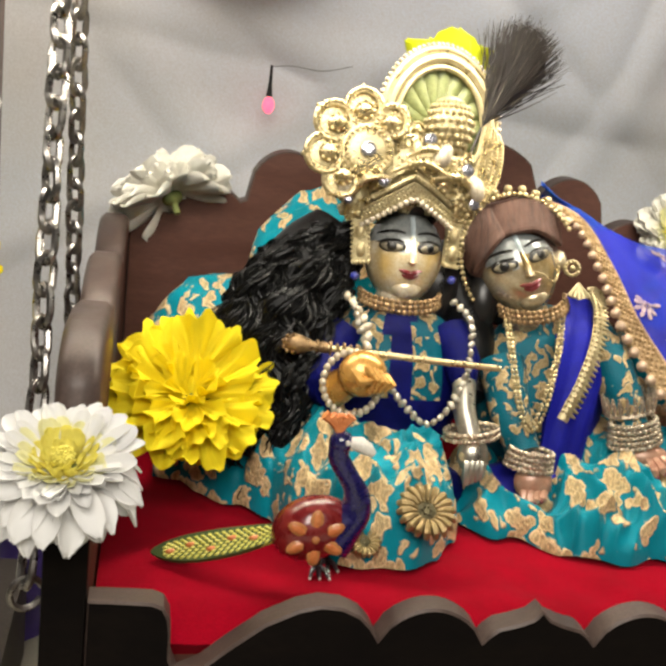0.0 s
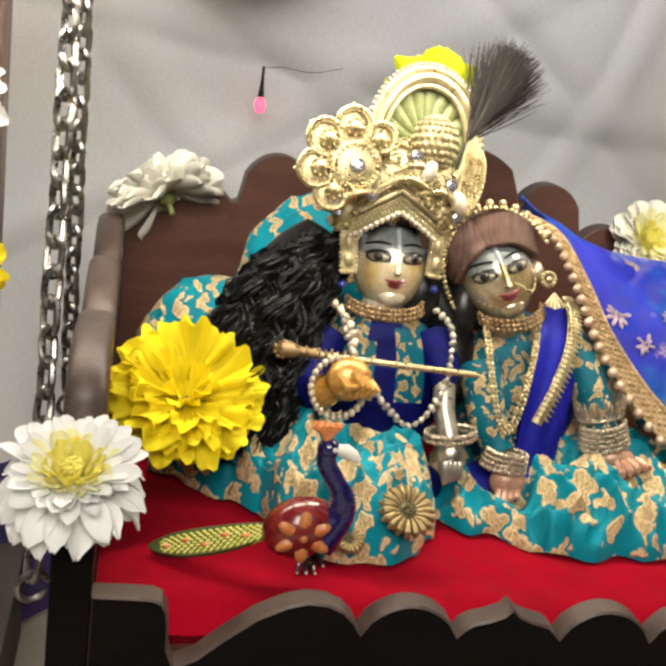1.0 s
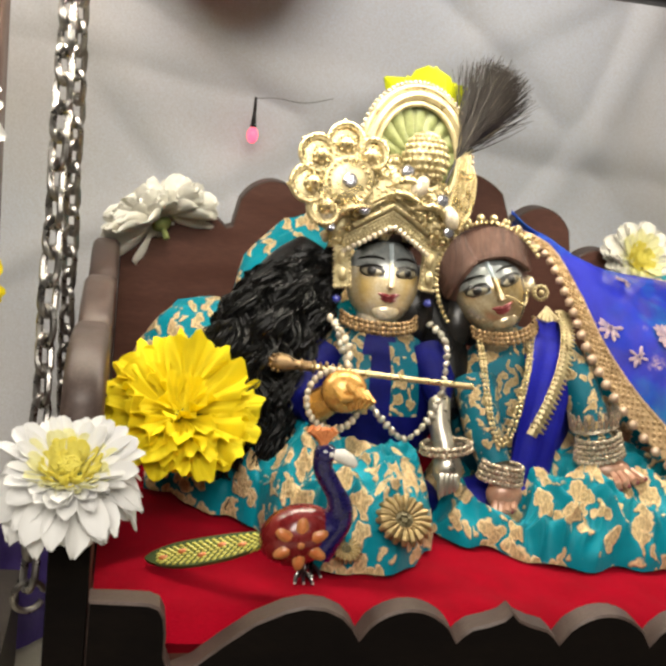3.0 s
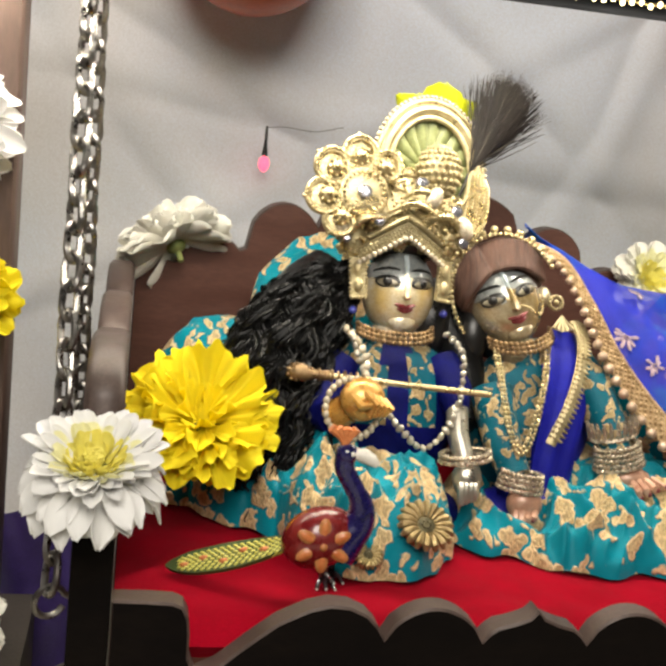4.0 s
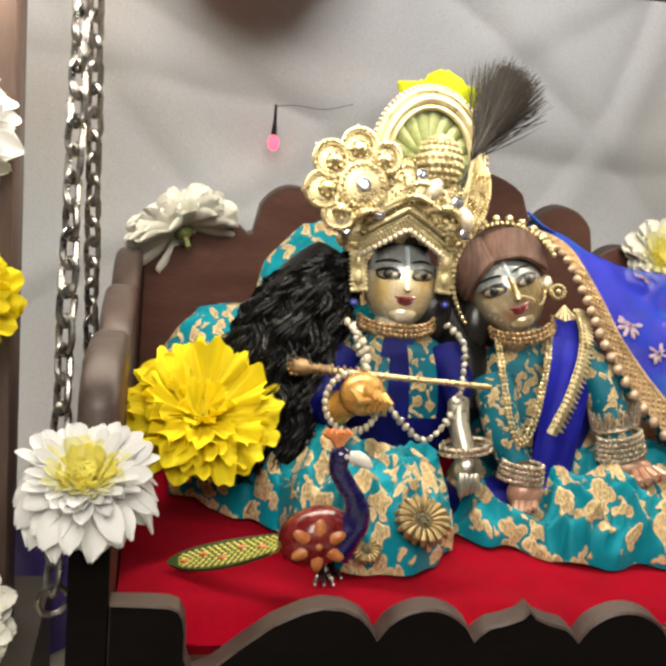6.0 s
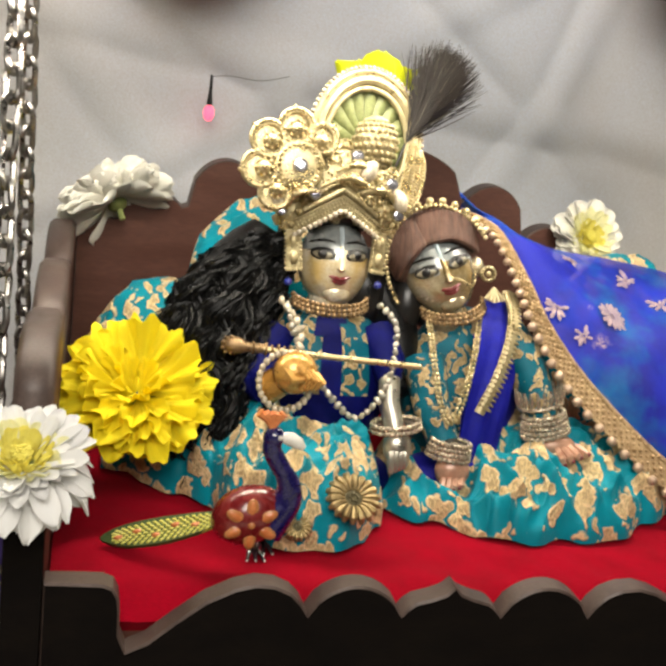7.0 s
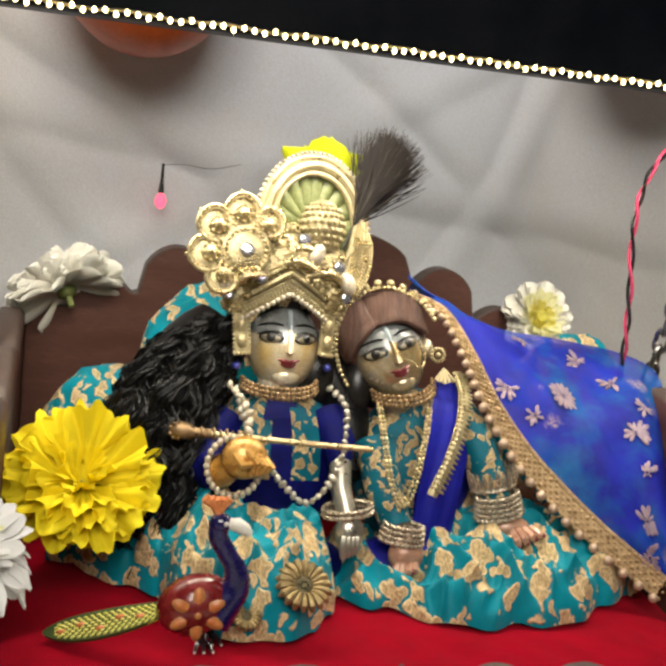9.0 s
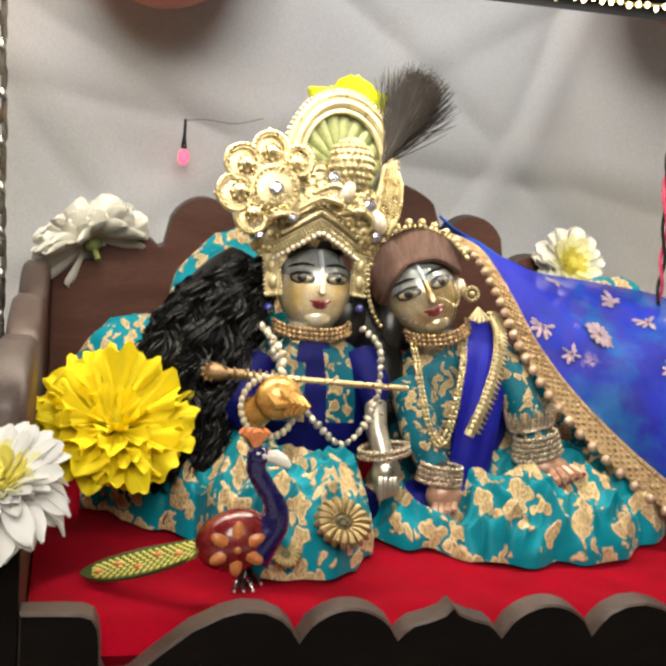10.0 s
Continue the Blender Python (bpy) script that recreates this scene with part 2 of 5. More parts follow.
def brocade(name, ground, gold=(0.68, 0.52, 0.29), cover=0.525, scale=94.0, sheen=0.04):
    """Woven cloth with raised gold sprays scattered over it."""
    m, nodes, links, bsdf = nodes_of(name)
    co = nodes.new("ShaderNodeTexCoord")
    warp = nodes.new("ShaderNodeTexNoise")
    warp.inputs["Scale"].default_value, warp.inputs["Detail"].default_value = scale * 1.1, 2
    links.new(co.outputs["Object"], warp.inputs[0])
    shift = nodes.new("ShaderNodeVectorMath")
    shift.operation = "MULTIPLY_ADD"
    shift.inputs[1].default_value = (0.016, 0.016, 0.016)
    links.new(warp.outputs["Color"], shift.inputs[0])
    links.new(co.outputs["Object"], shift.inputs[2])
    vor = nodes.new("ShaderNodeTexVoronoi")
    vor.inputs["Scale"].default_value = scale
    lie = nodes.new("ShaderNodeMapping")
    lie.inputs["Rotation"].default_value = (0.4, 0.5, 0.7)
    lie.inputs["Scale"].default_value = (1.65, 0.52, 1.0)
    links.new(shift.outputs[0], lie.inputs[0])
    links.new(lie.outputs[0], vor.inputs[0])
    body = nodes.new("ShaderNodeMapRange")
    body.inputs[1].default_value, body.inputs[2].default_value = cover, cover - 0.06
    links.new(vor.outputs["Distance"], body.inputs[0])
    thread = noise_of(nodes, links, scale * 16, 2, 0.5, (1, 0.35, 0.35), 0.4, 0.6)
    weave = noise_of(nodes, links, 1500, 2)
    shade = mixer(nodes, links, noise_of(nodes, links, 45, 3), ground, tuple(x * 0.7 for x in ground))
    metal = mixer(nodes, links, thread, gold, tuple(x * 0.62 for x in gold))
    cord_in = nodes.new("ShaderNodeMath")
    cord_in.operation = "PINGPONG"
    cord_in.inputs[1].default_value = 0.5
    edge = nodes.new("ShaderNodeMapRange")
    edge.inputs[1].default_value, edge.inputs[2].default_value = cover, cover - 0.16
    links.new(vor.outputs["Distance"], edge.inputs[0])
    links.new(edge.outputs[0], cord_in.inputs[0])
    pale = nodes.new("ShaderNodeMath")
    pale.operation = "MULTIPLY"
    pale.inputs[1].default_value = 1.5
    pale.use_clamp = True
    links.new(cord_in.outputs[0], pale.inputs[0])
    metal = mixer(nodes, links, pale.outputs[0], metal, tuple(min(0.9, x * 1.3 + 0.06) for x in gold))
    links.new(mixer(nodes, links, body.outputs[0], shade, metal), bsdf.inputs["Base Color"])
    mm = nodes.new("ShaderNodeMath")
    mm.operation = "MULTIPLY"
    mm.inputs[1].default_value = 0.16
    links.new(body.outputs[0], mm.inputs[0])
    links.new(mm.outputs[0], bsdf.inputs["Metallic"])
    bsdf.inputs["Roughness"].default_value = 0.42
    bsdf.inputs["Specular IOR Level"].default_value = 0.15
    bsdf.inputs["Sheen Weight"].default_value = sheen
    h = nodes.new("ShaderNodeMath")
    h.operation = "MULTIPLY_ADD"
    links.new(thread, h.inputs[0])
    links.new(body.outputs[0], h.inputs[1])
    links.new(body.outputs[0], h.inputs[2])
    h2 = nodes.new("ShaderNodeMath")
    h2.operation = "MULTIPLY_ADD"
    h2.inputs[1].default_value = 0.15
    links.new(weave, h2.inputs[0])
    links.new(h.outputs[0], h2.inputs[2])
    bumped(nodes, links, bsdf, h2.outputs[0], 0.8, 0.0006)
    return m


def glowing(name, colour, strength):
    m, nodes, links, bsdf = nodes_of(name)
    bsdf.inputs["Base Color"].default_value = (*colour, 1)
    bsdf.inputs["Emission Color"].default_value = (*colour, 1)
    bsdf.inputs["Emission Strength"].default_value = strength
    bsdf.inputs["Roughness"].default_value = 0.3
    return m


WOOD = surface("dark_stained_wood", (0.066, 0.026, 0.018), (0.100, 0.042, 0.029), 0.42, 0, 60, 900, 0.04, 0.0002, (0.25, 1, 1), spec=0.35)
WOOD_EDGE = surface("bronze_painted_wood_edge", (0.062, 0.041, 0.034), (0.098, 0.067, 0.056), 0.40, 0.15, 120, 900, 0.08, 0.0003)
# near-black, far darker than the bench's brown wood
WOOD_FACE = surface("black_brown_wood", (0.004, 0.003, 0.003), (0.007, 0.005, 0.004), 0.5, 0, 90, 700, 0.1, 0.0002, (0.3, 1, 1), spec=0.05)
BEAM = surface("black_painted_beam", (0.003, 0.004, 0.006), (0.005, 0.006, 0.009), 0.35, 0, 40, 500, 0.1, 0.0003, spec=0.05)
POST = surface("brown_post_wood", (0.065, 0.040, 0.031), (0.105, 0.066, 0.052), 0.4, 0, 60, 600, 0.15, 0.0003, (1, 1, 0.2))
VELVET = surface("red_velvet", (0.24, 0.0006, 0.008), (0.31, 0.0009, 0.012), 0.9, 0, 50, 1400, 0.35, 0.0004, sheen=0.01, spec=0.06)
# warm to bluish mottling puts the tint of coloured light into the cloth
WALL = surface("pale_cloth_backdrop", (0.84, 0.79, 0.74), (0.76, 0.81, 0.90), 0.8, 0, 3.2, 900, 0.1, 0.0003, spec=0.2)
ROOM = surface("dim_unseen_room", (0.16, 0.14, 0.12), (0.20, 0.18, 0.16), 0.8, 0, 3, 300, 0.1, 0.0005)
STEEL = surface("worn_chain_steel", (0.30, 0.285, 0.27), (0.46, 0.44, 0.41), 0.24, 1.0, 150, 900, 0.15, 0.0002)
PURPLE = surface("purple_satin", (0.035, 0.016, 0.12), (0.06, 0.03, 0.21), 0.4, 0, 40, 900, 0.2, 0.0004, sheen=0.3)
TABLE = surface("cream_table_cloth", (0.45, 0.42, 0.33), (0.55, 0.52, 0.42), 0.8, 0, 30, 900, 0.2, 0.0004)
ORANGE = surface("orange_rubber", (0.62, 0.11, 0.02), (0.7, 0.14, 0.03), 0.3, 0, 20, 300, 0.02, 0.0001)
CRIMSON = surface("dark_red_rubber", (0.30, 0.02, 0.03), (0.36, 0.03, 0.04), 0.3, 0, 20, 300, 0.02, 0.0001)
GOLD = surface("bright_gold_plate", (0.45, 0.36, 0.18), (0.63, 0.53, 0.31), 0.22, 0.8, 200, 1500, 0.25, 0.0002)
PALE_GOLD = surface("pale_gold_enamel", (0.36, 0.29, 0.15), (0.50, 0.43, 0.25), 0.26, 0.55, 160, 1500, 0.3, 0.0002)
DULL_GOLD = surface("antique_gold_beadwork", (0.27, 0.19, 0.08), (0.45, 0.34, 0.17), 0.28, 0.7, 250, 1800, 0.4, 0.0003)
PEARL = surface("pearl", (0.46, 0.39, 0.28), (0.58, 0.51, 0.39), 0.18, 0.2, 200, 900, 0.0, coat=0.5, vary=0.08)
SILVER = surface("polished_silver_metal", (0.50, 0.47, 0.39), (0.62, 0.58, 0.49), 0.26, 0.9, 100, 900, 0.05, 0.0001)
GEM = surface("clear_cut_stone", (0.34, 0.34, 0.40), (0.80, 0.79, 0.86), 0.05, 0.85, 700, 2000, 0.1, 0.0001)
PURPLE_GEM = surface("violet_stone", (0.02, 0.03, 0.22), (0.04, 0.05, 0.32), 0.1, 0.1, 300, 900, 0.0, coat=1.0)
GREEN_SILK = surface("olive_pleated_silk", (0.14, 0.16, 0.05), (0.22, 0.24, 0.09), 0.35, 0.1, 150, 900, 0.15, 0.0002, sheen=0.2)
HAIR = surface("black_hair", (0.003, 0.003, 0.003), (0.009, 0.009, 0.009), 0.26, 0, 150, 2500, 0.2, 0.0002, spec=0.24)
BROWN_HAIR = surface("brown_painted_hair", (0.055, 0.026, 0.018), (0.20, 0.105, 0.075), 0.35, 0.1, 70, 1500, 0.5, 0.0005, (6, 1, 1))
# whitish patches in the gold imitate glossy highlights
FACE = surface("brass_face_with_gloss", (0.68, 0.49, 0.19), (0.86, 0.82, 0.70), 0.15, 0.32, 60, 900, 0.05, 0.0001, coat=0.6)
# grey of the upper face: a reflection on the gilt, set as colour
FACE_GREY = surface("grey_face_reflection", (0.20, 0.22, 0.22), (0.38, 0.39, 0.37), 0.16, 0.2, 70, 900, 0.05, 0.0001, coat=0.4)
FACE_DARK = surface("dark_gilt_face", (0.34, 0.24, 0.10), (0.70, 0.61, 0.44), 0.14, 0.55, 60, 900, 0.05, 0.0001, coat=0.6)
EYE_WHITE = surface("eye_paint_pale", (0.17, 0.15, 0.10), (0.25, 0.22, 0.16), 0.2, 0.1, 100, 900, 0.0)
INK = surface("black_paint", (0.008, 0.008, 0.008), (0.015, 0.013, 0.012), 0.25, 0, 100, 900, 0.0)
TILAK = surface("pale_brow_paint", (0.36, 0.43, 0.46), (0.46, 0.52, 0.54), 0.3, 0.1, 100, 900, 0.0)
LIP = surface("dark_red_paint", (0.13, 0.010, 0.014), (0.19, 0.022, 0.026), 0.25, 0, 100, 900, 0.0, coat=0.3)
BLUE = surface("royal_blue_satin", (0.006, 0.007, 0.20), (0.010, 0.013, 0.30), 0.42, 0, 60, 1500, 0.25, 0.0003, sheen=0.02, spec=0.14)
ANTIQUE = surface("dark_antique_gold", (0.17, 0.105, 0.050), (0.36, 0.24, 0.12), 0.24, 0.7, 250, 1800, 0.4, 0.0003)
COPPER = surface("coppery_gold_beadwork", (0.33, 0.215, 0.105), (0.52, 0.37, 0.20), 0.28, 0.6, 250, 1800, 0.4, 0.0003)
# blue satin with the torso's shade mixed into its colour
SHADED_BLUE = surface("shaded_blue_satin", (0.003, 0.004, 0.070), (0.005, 0.007, 0.12), 0.42, 0, 60, 1500, 0.25, 0.0003, spec=0.08)
TEAL = brocade("teal_gold_brocade", (0.0, 0.235, 0.31), (0.66, 0.48, 0.25))
# darkish blouse cloth; shade on the torsos deepens its colour further
TEAL_B = brocade("shaded_blouse_brocade", (0.0, 0.10, 0.145), (0.48, 0.35, 0.17), cover=0.46, scale=130.0)
SKIN_GOLD = surface("henna_gold_paint", (0.50, 0.24, 0.05), (0.62, 0.36, 0.10), 0.2, 0.45, 120, 900, 0.1, 0.0002, coat=0.3)
SKIN = surface("painted_hand", (0.40, 0.20, 0.13), (0.50, 0.29, 0.19), 0.25, 0.15, 120, 900, 0.05, 0.0001, coat=0.3)
YELLOW = surface("yellow_petal", (0.98, 0.82, 0.012), (0.99, 0.89, 0.04), 0.55, 0, 120, 900, 0.3, 0.0003, vary=0.05, thin=0.40, spec=0.25)
WHITE = surface("white_petal", (0.92, 0.91, 0.89), (0.95, 0.95, 0.94), 0.55, 0, 120, 900, 0.15, 0.0002, vary=0.03, thin=0.18, spec=0.25)
CREAM = surface("cream_petal", (0.90, 0.87, 0.76), (0.93, 0.92, 0.86), 0.55, 0, 120, 900, 0.25, 0.0003, thin=0.06, spec=0.25)
LEMON = surface("lemon_petal", (0.94, 0.84, 0.13), (0.95, 0.88, 0.28), 0.55, 0, 120, 900, 0.2, 0.0002, thin=0.2, spec=0.25)
PALE_LEMON = surface("pale_lemon_petal", (0.93, 0.90, 0.45), (0.94, 0.92, 0.66), 0.55, 0, 120, 900, 0.2, 0.0002, thin=0.2, spec=0.25)
STALK = surface("green_calyx", (0.16, 0.20, 0.05), (0.25, 0.27, 0.09), 0.6, 0, 120, 900, 0.3, 0.0003)
ACID = surface("acid_yellow_petal", (0.80, 0.86, 0.015), (0.88, 0.92, 0.04), 0.5, 0, 120, 900, 0.1, 0.0002, thin=0.4, spec=0.25)

# ---- the setting ----
def backdrop_point(u, v):
    x, z = -0.9 + 1.8 * u, -0.35 + 1.15 * v
    y = 0.372
    for ax, az, wide, deep in ((0.9, 0.45, 0.05, 0.010), (0.8, -0.6, 0.035, 0.007), (0.35, 0.9, 0.06, 0.008), (1.0, 0.12, 0.045, 0.006)):
        d = ax * x + az * (z - 0.12)
        for off in (-0.46, -0.21, 0.015, 0.17, 0.39):
            y += 1.3 * deep * math.exp(-(((d - off * (1.0 + 0.3 * ax)) / wide) ** 2)) * (0.5 + 0.5 * math.sin(9 * off + 3 * az))
    for ax, az, off in ((0.55, 0.84, 0.10), (0.62, 0.78, 0.21), (-0.5, 0.86, 0.13), (0.75, 0.66, -0.02), (0.1, 0.99, 0.155), (0.9, -0.43, 0.05)):
        d = ax * x + az * z - off + 0.010 * noise.noise(Vector((x * 8, z * 8, off * 40)))
        y += 0.0036 * math.exp(-((d / 0.007) ** 2)) * (0.5 + 0.5 * noise.noise(Vector((x * 6, z * 6, off * 90)))) - 0.004 * math.exp(-(((d - 0.016) / 0.012) ** 2))
    y += 0.020 * noise.noise(Vector((x * 3.1, z * 3.7, 1.7))) + 0.004 * noise.noise(Vector((x * 11, z * 9, 5.1)))
    return (x, y, z)


solid("wall_north", Geo().sheet(360, 230, backdrop_point, -0.006), WALL, "pale grey creased cloth hung as a backdrop", "backdrop", kind="structure", angle=80)
solid("table_top", Geo().box((-0.9, -0.75, -0.16), (0.9, 0.35, -0.13), 0, 0.004), TABLE, "cream cloth covered table under the swing", "table", kind="structure")
# added room shell, never in view; kept dim to cut bounce and reflections
solid("unseen_wall_south", Geo().box((-1.6, -1.7, -0.9), (1.6, -1.66, 1.6)), ROOM, "assumed dim room wall, out of view", "wall", kind="structure")
solid("unseen_wall_west", Geo().box((-1.64, -1.7, -0.9), (-1.6, 0.9, 1.6)), ROOM, "assumed dim room wall, out of view", "wall", kind="structure")
solid("unseen_wall_east", Geo().box((1.6, -1.7, -0.9), (1.64, 0.9, 1.6)), ROOM, "assumed dim room wall, out of view", "wall", kind="structure")
solid("floor", Geo().box((-1.64, -1.7, -0.94), (1.64, 0.9, -0.9)), ROOM, "assumed dim floor, out of view", "floor", kind="structure")


# ---- the swing's stand ----
stand = thing("swing_stand", "dark wooden swing stand with a black top beam", "stand")
part("beam", Geo().box((-0.30, 0.122, 0.231), (0.30, 0.158, 0.272), 0, 0.002), BEAM, stand, "black painted top beam")
for sx in (-1, 1):
    part("post", Geo().box((sx * 0.2035 - 0.009, 0.126, -0.13), (sx * 0.2035 + 0.009, 0.152, 0.231), 0, 0.0015), POST, stand, "brown wooden upright post")
    part("foot_rail", Geo().box((sx * 0.2035 - 0.012, 0.02, -0.13), (sx * 0.2035 + 0.012, 0.26, -0.108), 0, 0.002), POST, stand)

bulb_string = thing("bulb_string", "string of small warm white bulbs along the beam", "string lights")
part("cable", Geo().tube([(-0.30 + 0.6 * k / 60, 0.1195, 0.2325 + 0.0006 * math.sin(k * 1.7)) for k in range(61)], 0.0007, 0, 6), PALE_GOLD, bulb_string, "clear plastic cable")
BULB = glowing("warm_bulb", (1.0, 0.80, 0.40), 9.0)
bulb = Geo().ball((0, 0, 0), (0.0010, 0.0010, 0.0013), 0, 8, 6).mesh("bulb", [BULB])
for k in range(140):
    part("bulb", bulb, None, bulb_string, at=pose(-0.296 + k * 0.00425, 0.1180, 0.2318 + 0.0007 * math.sin(k * 2.3)))


# ---- the swing seat ----
def arc(x0, x1, z, rise, n=10, flat=1.0):
    return [(x0 + (x1 - x0) * k / n, z + rise * math.sin(math.pi * k / n) ** flat) for k in range(1, n)]


def front_outline():
    half = [(0.0, 0.0118), (0.003, 0.0088), (0.008, 0.0068), (0.014, 0.0052), (0.0172, 0.0026), (0.0190, 0.0)]
    half += arc(0.0190, 0.0535, 0.0, 0.0118, 12, 0.6) + [(0.0535, 0.0)]
    half += [(0.056, 0.0045), (0.060, 0.0085), (0.066, 0.0112), (0.073, 0.0118), (0.080, 0.0100), (0.090, 0.0050), (0.100, -0.003), (0.109, -0.011), (0.116, -0.0145)]
    half += [(0.1185, -0.008), (0.1188, 0.001), (0.1195, 0.006), (0.1215, 0.0098), (0.125, 0.0112), (0.132, 0.0115), (0.1445, 0.0115)]
    left = [(-x, z) for x, z in half[1:]]
    return left[::-1] + half + [(0.1605, 0.0115), (0.1605, -0.05), (-0.1445, -0.05)]


def back_outline():
    half = arc(-0.0555, 0.0555, 0.1205, 0.0245, 28, 0.42)[13:] + [(0.0555, 0.1205)]
    half += arc(0.0555, 0.0968, 0.1000, 0.0250, 14, 0.42) + [(0.0968, 0.0985)]
    half += arc(0.0968, 0.1330, 0.0900, 0.0145, 12, 0.5) + [(0.1330, 0.0890)]
    half += arc(0.133, 0.1500, 0.085, 0.005, 6, 0.6) + [(0.1500, 0.085)]
    left = [(-x, z) for x, z in half if x > 1e-6]
    line = [(0.0102 + x, z) for x, z in left[::-1] + half]
    line = [p for p in line if -0.1440 < p[0] < 0.1602]
    return [(-0.1445, 0.085)] + line + [(0.1605, 0.085), (0.1605, -0.03), (-0.1445, -0.03)]


def side_outline():
    top = [(0.0, -0.055), (0.0, 0.040), (0.002, 0.058), (0.008, 0.072)]
    top += [(0.008 + 0.030 * (1 - math.cos(a)), 0.072 + 0.0165 * math.sin(a)) for a in [math.pi / 2 * k / 9 for k in range(1, 10)]]
    top += [(0.038 + 0.060 * math.sin(a), 0.0885 - 0.0145 * (1 - math.cos(a))) for a in [math.pi / 2 * k / 9 for k in range(1, 10)]]
    top += arc(0.098, 0.184, 0.074, 0.0135, 16, 0.55) + [(0.184, 0.074)]
    top += arc(0.184, 0.266, 0.074, 0.0160, 14, 0.5) + [(0.268, 0.074), (0.268, -0.055)]
    return top


seat = thing("swing_bench", "dark brown carved wooden swing seat with scalloped edges", "swing")


def edged_board(name, outline, y0, y1, label, at=None, face=None, bevel=0.0008, angle=30):
    """A board whose sawn edge is painted bronze."""
    geo = Geo()
    geo.prism(outline, y0, y1, 0, bevel)
    geo.m = [1, 1] + [0] * (len(geo.f) - 2)
    return part(name, geo, [WOOD_EDGE, face or WOOD], seat, label, at, angle=angle)


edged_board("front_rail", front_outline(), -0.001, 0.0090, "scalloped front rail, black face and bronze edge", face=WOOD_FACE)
edged_board("back_board", back_outline(), 0.255, 0.268, "brown scalloped back board")
turn = Matrix(((0, 1, 0, 0), (1, 0, 0, 0), (0, 0, 1, 0), (0, 0, 0, 1)))
for sx in (-1, 1):
    x0 = 0.1607 if sx > 0 else -0.1577
    edged_board("side_panel", side_outline(), x0, x0 + 0.013, "scalloped side panel", at=turn, face=WOOD, bevel=0.0022, angle=50)
# added thin strips that blacken the side panels' front edges
part("front_strip", Geo().box((-0.1580, -0.0028, -0.056), (-0.1447, -0.0004, 0.064), 0, 0.0006), WOOD_FACE, seat, "thin black strip over the side panel's front edge")
part("front_strip", Geo().box((0.1607, -0.0028, -0.056), (0.1740, -0.0004, 0.064), 0, 0.0006), WOOD_FACE, seat, "thin black strip over the side panel's front edge")
part("seat_board", Geo().box((-0.1443, 0.0120, -0.028), (0.1603, 0.2545, -0.016)), WOOD, seat, "flat seat board")


def cushion_point(u, v):
    x, y = -0.1438 + 0.3036 * u, 0.0122 + 0.2415 * v
    e = min(u, 1 - u) * 12
    f = min(v, 1 - v) * 12
    z = -0.0035 - 0.006 * max(0, 1 - e) ** 2 - 0.007 * max(0, 1 - f) ** 2
    z += 0.0012 * noise.noise(Vector((x * 30, y * 45, 0.3))) + 0.0007 * noise.noise(Vector((x * 80 + y * 60, y * 25, 2.3)))
    return (x, y, z)


solid("seat_cushion", Geo().sheet(90, 70, cushion_point, 0.0112), VELVET, "flat red velvet cushion on the swing seat", "cushion", angle=60)


# ---- chains ----
def link_mesh():
    pts = []
    for k in range(20):
        a = 2 * math.pi * k / 20
        pts.append((0.0033 * math.cos(a), 0, 0.0052 * math.sin(a) + (0.0018 if math.sin(a) > 0 else -0.0018)))
    return Geo().tube(pts, 0.00135, 0, 7, True).mesh("link", [STEEL])


LINK = link_mesh()


def chain(top, bottom, label, group):
    ob = thing("hanging_chain", label, "chain", group=group)
    a, b = Vector(top), Vector(bottom)
    d = b - a
    n = int(d.length / 0.0103)
    turn_to = d.to_track_quat("-Z", "Y").to_matrix().to_4x4()
    for k in range(n + 1):
        p = a + d * (k / n)
        part("link", LINK, None, ob, at=Matrix.Translation(p) @ turn_to @ pose(0, 0, 0, 4 * math.sin(k * 1.3), 0, 45 + 90 * (k % 2) + 8 * math.sin(k * 2.1)))
    return ob


for sx in (-1, 1.1):
    chain((sx * 0.1690, 0.116, 0.236), (sx * 0.1655, 0.030, 0.0065), "worn silver steel chain holding the swing seat", "swing chains")
    chain((sx * 0.1665, 0.137, 0.236), (sx * 0.1665, 0.205, 0.0065), "worn silver steel chain holding the swing seat", "swing chains")
    for y in (0.030, 0.205):
        eye = Geo()
        pts = [(0.0055 * math.cos(a), 0, 0.0055 * math.sin(a)) for a in [math.pi * (0.1 + 1.75 * k / 18) for k in range(19)]]
        eye.tube(pts, 0.0012, 0, 7)
        eye.tube([(0.005, 0, 0.0022), (0.0075, 0, 0.0005), (0.0125, 0, 0.0005)], 0.0012, 0, 7)
        solid("eye_hook", eye, STEEL, "bent steel hook screwed into the side panel", "hook", at=Matrix.Translation((sx * 0.1655, y, -0.0035)) @ Matrix.Rotation(math.pi if sx > 0 else 0, 4, "Z") @ pose(0, 0, 0, 0, 0, 25), group="swing hooks")


